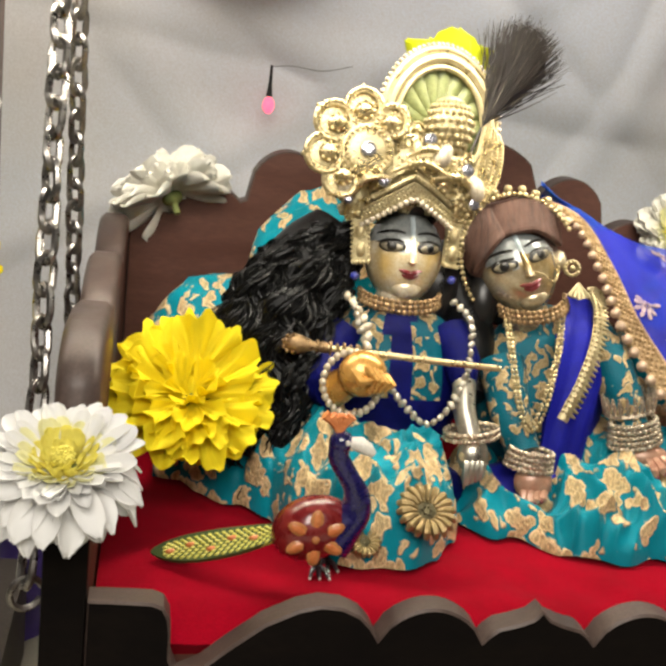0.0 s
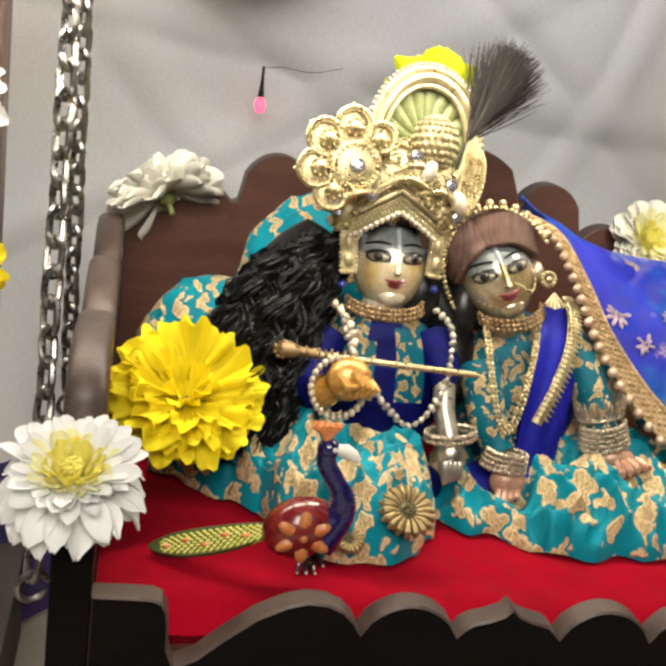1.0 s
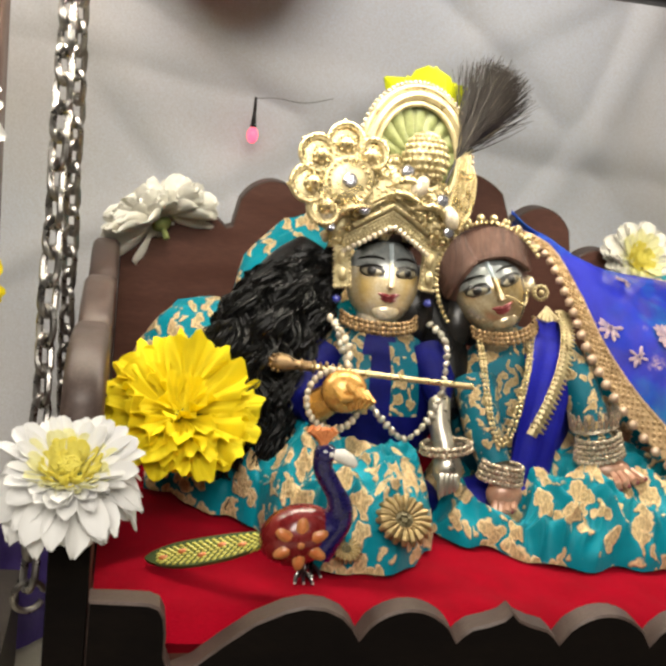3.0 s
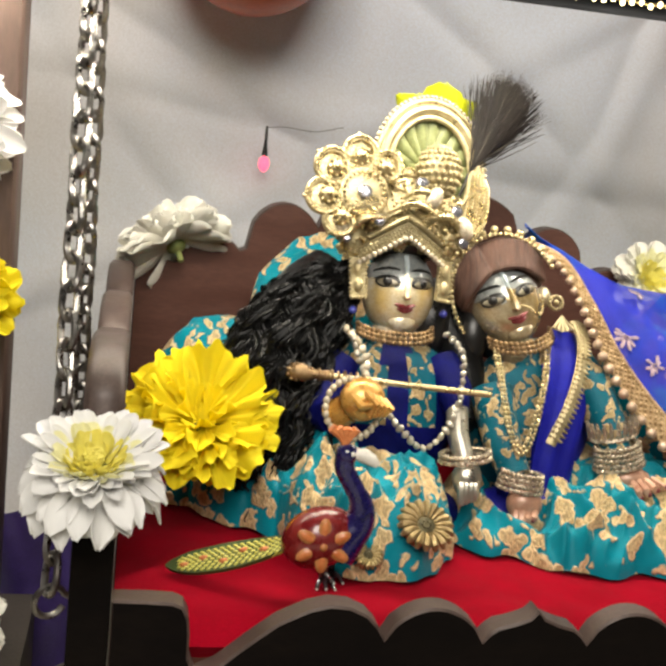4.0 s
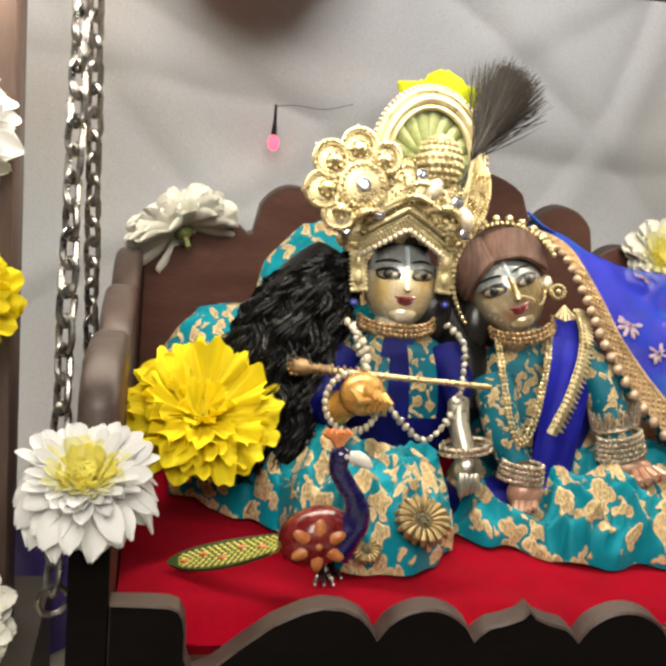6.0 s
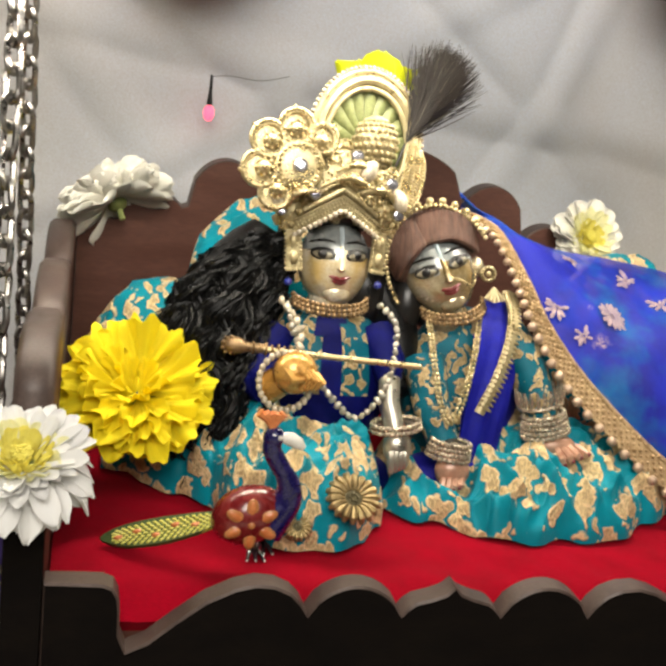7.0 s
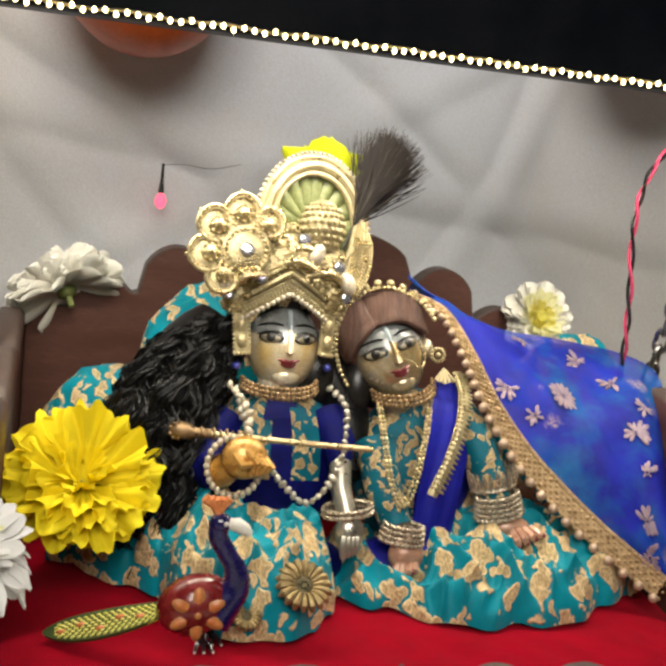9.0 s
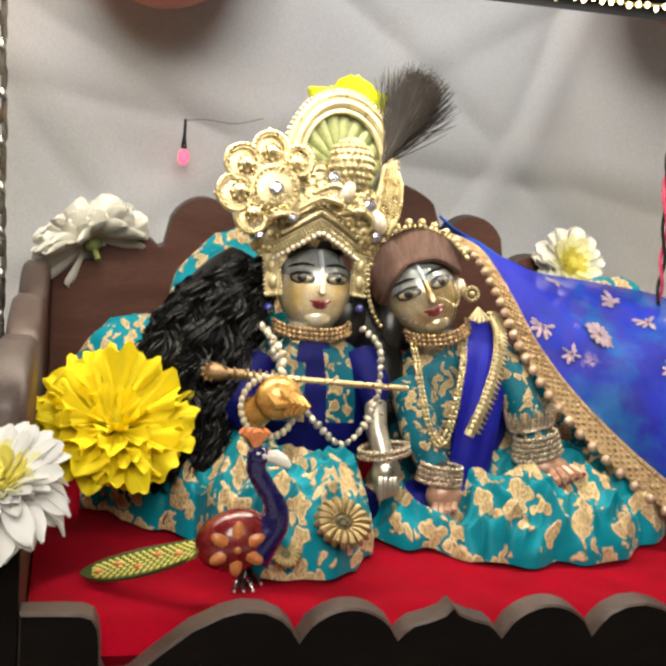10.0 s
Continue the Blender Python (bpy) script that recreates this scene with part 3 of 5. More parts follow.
# ---- flowers ----
def petal_mesh(name, mat, wide, curl, notch=0.0, ruffle=0.0, cup=0.25):
    """A petal of unit length along +x, curling up or down along its length."""
    def fn(u, v):
        s = (v - 0.5) * 2
        w = wide * (0.30 + 0.70 * math.sin(math.pi / 2 * min(1.0, u / 0.68))) * (1.0 if u < 0.68 else math.sqrt(max(0.03, 1 - ((u - 0.68) / 0.325) ** 2)))
        a = curl * u
        x = (math.sin(a) / curl if abs(curl) > 1e-4 else u) + notch * 0.16 * max(0, u - 0.6) * math.cos(8 * s + 1.0)
        z = (1 - math.cos(a)) / curl if abs(curl) > 1e-4 else 0.0
        z += cup * w * s * s + ruffle * math.sin(9 * s + 6 * u) * u
        return (x, s * w * 0.5, z)

    return Geo().sheet(9, 6, fn, 0.012).mesh(name, [mat], angle=80)


def flower(name, label, place, normal, rings, group="", heart=None, calyx=True, seed=1, loose=9):
    """A double flower: rings of (count, length, lift in degrees, petal mesh, radius of the ring)."""
    rnd = random.Random(seed)
    turn_to = Vector(normal).to_track_quat("Z", "Y").to_matrix().to_4x4()
    ob = thing(name, label, "flower", Matrix.Translation(place) @ turn_to, group)
    for k, (count, length, lift, me, base) in enumerate(rings):
        for j in range(count):
            a = 360 * (j + 0.5 * (k % 2) + rnd.uniform(-0.28, 0.28)) / count
            el = lift + rnd.uniform(-loose, loose)
            s = length * rnd.uniform(0.86, 1.1)
            m = pose(0, 0, 0, 0, 0, a) @ pose(base, 0, rnd.uniform(-0.0006, 0.0006), rnd.uniform(-1.8 * loose, 1.8 * loose), -el, rnd.uniform(-8, 8)) @ Matrix.Diagonal((s, s * rnd.uniform(0.85, 1.15), s, 1))
            part("petal", me, None, ob, at=m)
    if heart:
        g = Geo()
        for j in range(46):
            r = 0.0034 * math.sqrt((j + 0.5) / 46)
            a = 2.39996 * j
            h = 0.004 + rnd.uniform(0, 0.0012) - 0.35 * r + 0.25 * r
            g.tube([(r * 0.6 * math.cos(a), r * 0.6 * math.sin(a), 0), (r * math.cos(a), r * math.sin(a), h)], [0.0007, 0.0004], 0, 5)
        part("centre", g, heart, ob, "yellow centre of small florets")
    if calyx:
        g = Geo().ball((0, 0, -0.002), (0.0055, 0.0055, 0.0035), 0, 12, 8).tube([(0, 0, -0.003), (0.001, 0, -0.011)], 0.0016, 0, 7)
        part("calyx", g, STALK, ob, "green calyx and cut stalk")
    return ob


P_WHITE = petal_mesh("petal", WHITE, 0.37, -1.0, 0.3, 0.02)
P_WHITE_IN = petal_mesh("petal", WHITE, 0.36, 0.35)
P_LEMON = petal_mesh("petal", LEMON, 0.46, 1.0)
P_PALE_LEMON = petal_mesh("petal", PALE_LEMON, 0.42, 0.6)
P_CREAM = petal_mesh("petal", CREAM, 0.50, 0.35, 0.4, 0.03)
P_ACID = petal_mesh("petal", ACID, 0.62, 0.2, 0.3)


def fan_mesh(mat, spread, phase, curl):
    """A broad ruffled petal of unit length, its outer edge lobed."""
    def fn(u, v):
        s = (v - 0.5) * 2
        r = u * (1 - 0.13 * s * s + 0.055 * math.cos(9 * s + phase) * u + 0.03 * math.sin(17 * s + 2 * phase) * u)
        a = spread * s * (0.35 + 0.65 * u)
        z = curl * u * u + 0.10 * u * u * math.sin(6.0 * s + phase) + 0.045 * u * math.sin(15 * s + 3 * phase)
        return (r * math.cos(a), r * math.sin(a), z)

    return Geo().sheet(9, 22, fn, 0.010).mesh("petal", [mat], angle=80)


FANS = [fan_mesh(YELLOW, sp, ph, cu) for sp, ph, cu in ((0.50, 0.3, 0.16), (0.62, 1.9, -0.12), (0.44, 4.0, 0.05))]


def chrysanthemum(label, place, normal, size, seed, inner=P_LEMON, outer=P_WHITE, mid=P_WHITE_IN, pale=P_PALE_LEMON, group="white flowers", droop=-24, full=1.0, loose=13):
    n = lambda k: int(k * full)
    return flower("chrysanthemum", label, place, normal, [
        (n(19), 0.84 * size, droop - 18, outer, 0.22 * size), (n(21), 0.86 * size, droop * 0.7, outer, 0.20 * size), (n(22), 0.78 * size, -2, outer, 0.20 * size), (n(21), 0.64 * size, 9, mid, 0.20 * size),
        (n(21), 0.48 * size, 15, mid, 0.20 * size), (n(24), 0.38 * size, 14, pale, 0.19 * size), (n(26), 0.28 * size, 18, inner, 0.16 * size), (n(22), 0.22 * size, 24, inner, 0.11 * size), (n(14), 0.17 * size, 36, inner, 0.06 * size)], group, LEMON, True, seed, loose)


def marigold(label, place, normal, size, seed, group="yellow flowers"):
    a, b, d = FANS
    return flower("marigold", label, place, normal, [
        (8, 0.90 * size, 8, b, 0.05 * size), (8, 0.96 * size, 14, d, 0.04 * size), (8, 0.97 * size, 21, b, 0.04 * size), (7, 0.93 * size, 25, a, 0.03 * size),
        (6, 0.80 * size, 36, d, 0.03 * size), (5, 0.58 * size, 50, a, 0.02 * size), (4, 0.28 * size, 66, b, 0.01 * size)], group, None, True, seed, 10)


chrysanthemum("white chrysanthemum with a yellow centre at the seat's front corner", (-0.1525, -0.014, 0.0610), (-0.05, -0.42, 0.90), 0.0262, 3, droop=-34, full=1.3)
marigold("large yellow marigold lying on the red cushion", (-0.1140, 0.100, 0.0430), (0.02, -0.56, 0.83), 0.0315, 5)
chrysanthemum("cream chrysanthemum lying on the back board, stalk towards the seat", (-0.1250, 0.250, 0.0985), (-0.42, 0.50, 0.75), 0.0290, 8, P_CREAM, P_CREAM, P_CREAM, P_CREAM, "cream flowers", -3, 1.45, 20)
chrysanthemum("cream chrysanthemum with a yellow centre leaning on the back board", (0.1435, 0.246, 0.1020), (0.20, -0.86, 0.46), 0.0205, 11, P_LEMON, P_CREAM, P_PALE_LEMON, P_LEMON, "cream flowers", -8, 1.5)
chrysanthemum("white chrysanthemum tied to the stand's post", (-0.2155, 0.113, 0.154), (-0.15, -0.95, 0.2), 0.027, 14, P_WHITE_IN, P_WHITE, P_WHITE_IN, P_WHITE_IN)
marigold("golden yellow marigold tied to the stand's post", (-0.2155, 0.113, 0.086), (0.0, -0.98, 0.2), 0.027, 17)
chrysanthemum("cream chrysanthemum lying low beside the stand", (-0.212, 0.085, -0.045), (0.2, -0.85, 0.4), 0.026, 21, P_CREAM, P_CREAM, P_CREAM, P_CREAM, "cream flowers")

# ---- cushions behind the dolls ----
def puff(c, r, seed):
    def shape(q, p):
        d = 1 + 0.10 * noise.noise(p * 2.2 + Vector((seed, 0, 0))) + 0.05 * noise.noise(p * 5.0 + Vector((0, seed, 0)))
        return Vector(c) + (q - Vector(c)) * d
    return Geo().ball(c, r, 0, 40, 28, shape=shape)


solid("cushion", puff((-0.046, 0.205, 0.050), (0.047, 0.026, 0.065), 3), TEAL, "plump teal and gold brocade cushion against the back board", "cushion", group="brocade cushions")
solid("cushion", puff((-0.092, 0.190, 0.030), (0.043, 0.027, 0.044), 7), TEAL, "small teal and gold brocade cushion against the back board", "cushion", group="brocade cushions")
solid("cushion", puff((0.142, 0.197, 0.047), (0.040, 0.031, 0.055), 11), TEAL, "teal and gold brocade cushion in the seat's corner", "cushion", group="brocade cushions")


# ---- the dolls: one frame for both, leaning back against the cushions ----
DOLLS = pose(-0.031, 0.1075, 0.030, -15, 0, 0)


def c(u, v, w=0.0):
    """Centimetres across, up and towards the front, in the dolls' frame."""
    return (u * 0.01, -w * 0.01, v * 0.01)


def cs(rows):
    return [c(*row) for row in rows]


def head(g, at, mouth=0.42):
    """A round doll's head with painted features. Slots: 0 face, 1 grey, 2 ink, 3 eye, 4 lip."""
    R = (1.66, 1.62, 2.02)

    def on(u, v):
        return R[1] * math.sqrt(max(0.02, 1 - (u / R[0]) ** 2 - (v / R[2]) ** 2))

    n = len(g.f)

    def shape(q, p):
        k = 1.0 - 0.07 * max(0.0, -p.z) ** 1.5
        return Vector((q.x * k, q.y, q.z))

    g.ball((0, 0, 0), (0.01 * R[0], 0.01 * R[1], 0.01 * R[2]), 0, 36, 26, at, shape)
    inv = at.inverted()
    # upper face takes the grey that imitates a reflection
    for k in range(n, len(g.f)):
        mid = sum((inv @ Vector(g.v[i]) for i in g.f[k]), Vector()) / len(g.f[k])
        if mid.z > 0.0030 + 0.002 * math.sin(mid.x * 300):
            g.m[k] = 1
    for s in (-1, 1):
        u, v = 0.76 * s - 0.04, 0.28
        w = on(u, v)
        tilt = at @ Matrix.Translation(c(u, v, w - 0.05)) @ pose(0, 0, 0, 0, -7 * s, 24 * s)
        g.ball((0, 0, 0), (0.0059, 0.0011, 0.0030), 2, 18, 10, tilt)
        g.ball((0, -0.0005, -0.0004), (0.0049, 0.0010, 0.0019), 3, 18, 10, tilt)
        g.ball((0.0, -0.0009, -0.0001), (0.0024, 0.0011, 0.0020), 2, 12, 8, tilt)
        g.tube([c(u + s * x, v + 0.46 + 0.16 * math.cos(x * 2.2), on(u + s * x, v + 0.5) + 0.01) for x in (-0.50, -0.33, -0.16, 0, 0.18, 0.36, 0.54)], [0.0003, 0.0005, 0.0006, 0.0006, 0.0006, 0.0005, 0.0003], 2, 6, at=at)
        g.tube([c(u + s * x, v + 0.13 + 0.10 * math.cos(x * 2.4), on(u + s * x, v + 0.3) + 0.02) for x in (-0.46, -0.24, 0, 0.26, 0.60)], [0.0003, 0.0007, 0.0008, 0.0008, 0.0003], 2, 6, at=at)
        g.ball(c(0.09 * s, -0.36, on(0.1, -0.36) + 0.10), (0.0012, 0.0010, 0.0009), 0, 10, 6, at)
    g.tube([c(0, 0.62, on(0, 0.6) - 0.04), c(0, 0.25, on(0, 0.25) + 0.04), c(0, -0.12, on(0, -0.12) + 0.16), c(0, -0.36, on(0, -0.36) + 0.20), c(0, -0.44, on(0, -0.44) + 0.08)], [0.0010, 0.0012, 0.0015, 0.0018, 0.0010], 0, 10, at=at)
    g.tube([c(0, 1.5, on(0, 1.5) + 0.0), c(0, 1.0, on(0, 1.0) + 0.03), c(0, 0.55, on(0, 0.55) + 0.04)], [0.0014, 0.0012, 0.0007], 5, 8, at=at, flat=0.4)
    g.tube([c(0.98 * x, -0.80 + 0.42 * x * x - 0.03 * math.cos(9 * x), on(0.98 * x, -0.8) + 0.02) for x in (-0.5, -0.36, -0.2, -0.08, 0, 0.08, 0.2, 0.36, 0.5)], [0.0003, 0.0008, 0.0012, 0.0014, 0.0011, 0.0014, 0.0012, 0.0008, 0.0003], 4, 8, at=at)
    g.tube([c(x, -0.95 + 0.62 * x * x, on(x, -0.95) + 0.02) for x in (-0.36, -0.26, -0.13, 0, 0.13, 0.26, 0.36)], [0.0003, 0.0008, 0.0012, 0.0014, 0.0012, 0.0008, 0.0003], 4, 8, at=at)
    g.ball(c(0, -1.38, on(0, -1.38) - 0.30), (0.0065, 0.0042, 0.0044), 0, 18, 12, at)
    return g


def finger_fan(g, root, tips, r, mat):
    for t in tips:
        mid = [(a + b) / 2 for a, b in zip(root, t)]
        mid[2] += 0.18
        g.tube([c(*root), c(*mid), c(*t)], [r, r, r * 0.65], mat, 7)


# flute player
doll = Geo()
head(doll, Matrix.Translation(c(0.30, 7.40, -1.45)))
n0 = len(doll.f)
doll.ball(c(0.2, 2.2, -1.9), (0.0315, 0.0190, 0.0365), 6, 40, 30)
for k in range(n0, len(doll.f)):
    mid = sum((Vector(doll.v[i]) for i in doll.f[k]), Vector()) / len(doll.f[k]) * 100
    doll.m[k] = 7 if (-2.6 < mid.x < -0.45 or 0.75 < mid.x < 2.2) and mid.z > 1.6 else 6
doll.tube(cs([(0.1, 6.2, -1.5), (0.1, 4.8, -1.6)]), 0.0085, 0, 14)
doll.tube(cs([(-2.0, 4.0, -1.4), (-2.8, 2.8, -0.9), (-3.0, 1.7, -0.1), (-2.7, 1.7, 0.7)]), [0.010, 0.0095, 0.009, 0.008], 6, 14)
doll.tube(cs([(-2.7, 1.7, 0.7), (-2.2, 2.1, 1.3)]), [0.0075, 0.0065], 8, 12)
doll.ball(c(-1.75, 2.45, 1.75), (0.0098, 0.0068, 0.0092), 8, 18, 12)
for k in range(4):
    doll.tube(cs([(-1.75 + 0.26 * k, 2.75 - 0.10 * k, 2.25), (-1.35 + 0.22 * k, 2.25 - 0.05 * k, 2.45), (-1.55 + 0.20 * k, 1.75 + 0.03 * k, 2.25)]), [0.0019, 0.0019, 0.0014], 8, 8)
doll.tube(cs([(-2.35, 2.8, 1.9), (-1.9, 2.15, 2.55), (-1.5, 2.2, 2.6)]), [0.0022, 0.0020, 0.0014], 8, 8)
doll.tube(cs([(2.4, 4.3, -1.5), (2.9, 3.0, -0.6), (2.92, 2.2, -0.1)]), [0.0095, 0.0085, 0.0052], 6, 14)
doll.tube(cs([(2.92, 2.3, -0.1), (2.85, 1.2, 0.4), (3.1, -0.1, 0.9)]), [0.0050, 0.0048, 0.0043], 9, 14)
doll.ball(c(3.15, -0.60, 1.05), (0.0066, 0.0046, 0.0078), 9, 14, 10)
for k in range(4):
    doll.tube(cs([(2.85 + 0.2 * k, -0.8, 1.3), (2.82 + 0.2 * k, -1.3, 1.4), (2.85 + 0.18 * k, -1.75 + 0.08 * k, 1.3)]), [0.0021, 0.0019, 0.0013], 9, 7)
doll.ball(c(0, -2.2, -1.2), (0.036, 0.022, 0.014), 6, 28, 16)
doll.ball(c(1.9, 6.4, -2.0), (0.011, 0.012, 0.019), 2, 16, 12)
doll.ball(c(0.25, 9.75, -1.75), (0.0205, 0.0162, 0.0112), 2, 24, 14)
solid("doll", doll, [FACE, FACE_GREY, INK, EYE_WHITE, LIP, TILAK, SHADED_BLUE, TEAL_B, SKIN_GOLD, SILVER], "seated brass doll in blue and teal, leaning on cushions", "doll", DOLLS, "seated dolls")

# the doll beside it, its head inclined
doll = Geo()
tip = Matrix.Translation(c(5.30, 7.25, -1.30)) @ pose(0, 0, 0, 0, -23, -6)
head(doll, tip)
n0 = len(doll.f)
doll.ball(c(6.9, 2.0, -2.0), (0.0290, 0.0190, 0.0385), 7, 40, 30)
for k in range(n0, len(doll.f)):
    mid = sum((Vector(doll.v[i]) for i in doll.f[k]), Vector()) / len(doll.f[k]) * 100
    doll.m[k] = 6 if mid.x > 7.0 + 0.12 * (mid.z - 4) else 7
doll.tube(cs([(5.6, 6.2, -1.5), (6.0, 4.6, -1.6)]), 0.0085, 0, 14)
doll.tube(cs([(8.6, 4.8, -1.4), (9.35, 3.6, -0.6), (9.9, 2.2, -0.1), (10.3, 0.9, 0.2)]), [0.0105, 0.0100, 0.0085, 0.0070], 7, 14)
doll.ball(c(10.85, -0.35, 0.6), (0.0098, 0.0055, 0.0058), 8, 16, 10)
for k in range(4):
    doll.tube(cs([(10.7 + 0.30 * k, -0.45 + 0.05 * k, 1.0), (10.85 + 0.36 * k, -0.85 + 0.10 * k, 1.35), (11.0 + 0.38 * k, -1.15 + 0.18 * k, 1.3)]), [0.0022, 0.0021, 0.0015], 8, 8)
    doll.ball(c(11.0 + 0.38 * k, -1.1 + 0.18 * k, 1.42), (0.0012, 0.0009, 0.0011), 4, 8, 6)
doll.tube(cs([(4.7, 3.2, -0.9), (4.9, 1.2, 0.1), (5.4, -0.4, 0.7)]), [0.0100, 0.0085, 0.0070], 7, 14)
doll.ball(c(5.75, -1.55, 1.1), (0.0082, 0.0052, 0.0075), 8, 16, 10)
for k in range(4):
    doll.tube(cs([(5.3 + 0.26 * k, -1.9, 1.4), (5.2 + 0.27 * k, -2.3 + 0.05 * k, 1.6), (5.1 + 0.28 * k, -2.65 + 0.12 * k, 1.55)]), [0.0021, 0.0020, 0.0014], 8, 8)
    doll.ball(c(5.1 + 0.28 * k, -2.6 + 0.12 * k, 1.68), (0.0011, 0.0009, 0.0010), 4, 8, 6)
doll.ball(c(7.2, -2.2, -1.2), (0.036, 0.022, 0.014), 6, 28, 16)
# painted brown hair, parted over the brow
doll.ball((0, 0.0075, 0.0105), (0.0228, 0.0195, 0.0200), 10, 30, 20, tip)
doll.ball((-0.004, 0.0110, -0.006), (0.0185, 0.0150, 0.0180), 2, 24, 16, tip)
for s in (-1, 1):
    for k in range(14):
        f = k / 13
        doll.tube([tip @ p for p in smooth_line(((-0.0012 * s - 0.005, -0.0122 + 0.007 * f, 0.0165 + 0.0115 * f), (s * (0.008 + 0.001 * f), -0.0135 + 0.006 * f, 0.0142 + 0.0125 * f), (s * (0.0158 + 0.003 * f), -0.0090 + 0.002 * f, 0.0085 + 0.012 * f), (s * (0.0200 + 0.002 * f), -0.0025, 0.004 + 0.010 * f)), 14)], [0.0012] + [0.0019] * 12 + [0.0012], 10, 7)
doll.ball(tip @ Vector((-0.019, 0.004, -0.008)), (0.008, 0.009, 0.014), 2, 14, 10)
doll.ball(tip @ Vector((0.0175, -0.001, -0.003)), (0.0034, 0.004, 0.0052), 0, 12, 8)
solid("doll", doll, [FACE_DARK, FACE_GREY, INK, EYE_WHITE, LIP, TILAK, BLUE, TEAL_B, SKIN, SILVER, BROWN_HAIR], "seated painted doll, head inclined, in teal and royal blue", "doll", DOLLS, "seated dolls")


# ---- hair, flute ----
hair_ob = thing("doll_wig", "long black curly doll hair spread over the cushion", "hair", DOLLS)
wig = Geo()
spine = smooth_line(cs([(-2.6, 8.6, -2.4), (-3.6, 7.0, -2.3), (-4.6, 4.6, -2.2), (-4.9, 2.0, -2.0), (-4.7, -0.6, -1.8), (-4.4, -3.0, -1.6)]), 30)
girth = [0.008 + 0.0155 * math.sin(min(1, (k + 2) / 15) * math.pi / 2) - 0.006 * max(0, (k - 20) / 10) for k in range(30)]
wig.tube(spine, [g * 0.88 for g in girth], 0, 18)
part("cap", wig, HAIR, hair_ob, "matted black base")
# added black mass, stands in for the deep shade between the dolls
side = Geo().tube(smooth_line(cs([(2.2, 7.2, -2.5), (2.9, 6.0, -2.3), (3.5, 4.6, -2.2), (3.7, 3.0, -2.0), (3.6, 1.4, -1.8)]), 16), [0.006] + [0.0115] * 14 + [0.006], 0, 14)
part("gap_filler", side, HAIR, hair_ob, "added black mass filling the dark gap between the dolls")
rnd = random.Random(4)
locks = [Geo() for _ in range(14)]
for j in range(760):
    a = math.pi * (-0.62 + 1.24 * ((j % 14) + 0.5 + 0.42 * rnd.gauss(0, 1)) / 14)
    ph, fr, am = 1.9 * (j % 14) + rnd.uniform(-0.5, 0.5), 1.75 + 0.20 * math.sin(3 * (j % 14)) + rnd.uniform(-0.03, 0.03), rnd.uniform(0.0014, 0.0027)
    k0, k1 = rnd.choice((0, 0, 1, 2, 5, 9)), rnd.randint(22, 30)
    depth = rnd.uniform(0.86, 1.14)
    pts = []
    for k in range(k0 * 3, k1 * 3 - 2):
        q = k / 3
        i = int(q)
        p = spine[i].lerp(spine[min(i + 1, 29)], q - i)
        g = girth[i]
        aa = a + 0.16 * math.sin(ph + q * 0.4)
        off = Vector((g * math.sin(aa) * depth, -g * math.cos(aa) * depth, 0))
        off += Vector((am * math.sin(ph + fr * q), am * 0.7 * math.cos(ph + fr * q), 0.0008 * math.sin(ph * 2 + fr * q)))
        pts.append(p + off)
    locks[j % 14].tube(pts, [0.00030] * (len(pts) - 1) + [0.0002], 0, 3)
for g in locks:
    part("lock", g, HAIR, hair_ob, angle=80)

flute = thing("flute", "thin gold flute with a beaded tassel end", "flute", DOLLS)
part("tube", Geo().tube(cs([(-3.2, 3.36, 1.3), (-1.4, 3.27, 1.6), (0.4, 3.15, 1.65), (3.85, 2.98, 1.65)]), 0.00135, 0, 12), GOLD, flute, "plain gold tube")
fl = Geo().tube(cs([(-4.85, 3.46, 0.95), (-4.5, 3.45, 1.0), (-4.1, 3.42, 1.1), (-3.7, 3.39, 1.2), (-3.1, 3.36, 1.3)]), [0.0016, 0.0042, 0.0036, 0.0020, 0.0022], 0, 14)
for k in range(9):
    fl.ring((0, 0, 0), 0.0017 + 0.0006 * (k % 2), 0.0006, 0, 14, 6, at=Matrix.Translation(c(-3.8 + 0.26 * k, 3.40 - 0.012 * k, 1.18 + 0.05 * k)) @ pose(0, 0, 0, 0, 0, 90))
fl.beads([c(-4.55 + 0.33 * math.cos(a), 3.44 + 0.34 * math.sin(a), 1.25) for a in [0.7 * k for k in range(9)]], 0.0008, 0)
part("mouthpiece", fl, ANTIQUE, flute, "knobbed antique gold end")

# ---- crown ----
crown = thing("crown", "tall gold filigree crown with stones, pearls and green silk", "crown", DOLLS)


def brim(u):
    return 9.56 - 0.58 * abs(u - 0.14) ** 1.02


def bulge(u):
    return 0.46 - 0.17 * u**2


rnd = random.Random(9)
g = Geo()
g.sheet(46, 8, lambda a, b: c(-1.85 + 3.95 * a, brim(-1.85 + 3.95 * a) + 0.66 * b, bulge(-1.85 + 3.95 * a) - 0.06 * b), 0.0010)
for row in (0.22, 0.45, 0.66):
    g.tube([c(u, brim(u) + row, bulge(u) + 0.03) for u in [-1.85 + 0.0987 * k for k in range(41)]], 0.0006, 0, 6)
for k in range(31):
    u = -1.84 + 3.92 * k / 30
    g.beads([c(u, brim(u) + 0.33, bulge(u) + 0.03), c(u + 0.06, brim(u) + 0.55, bulge(u) + 0.02)], 0.0009, 0, 8, 6)
part("band", g, PALE_GOLD, crown, "engraved chevron band of pale gold")
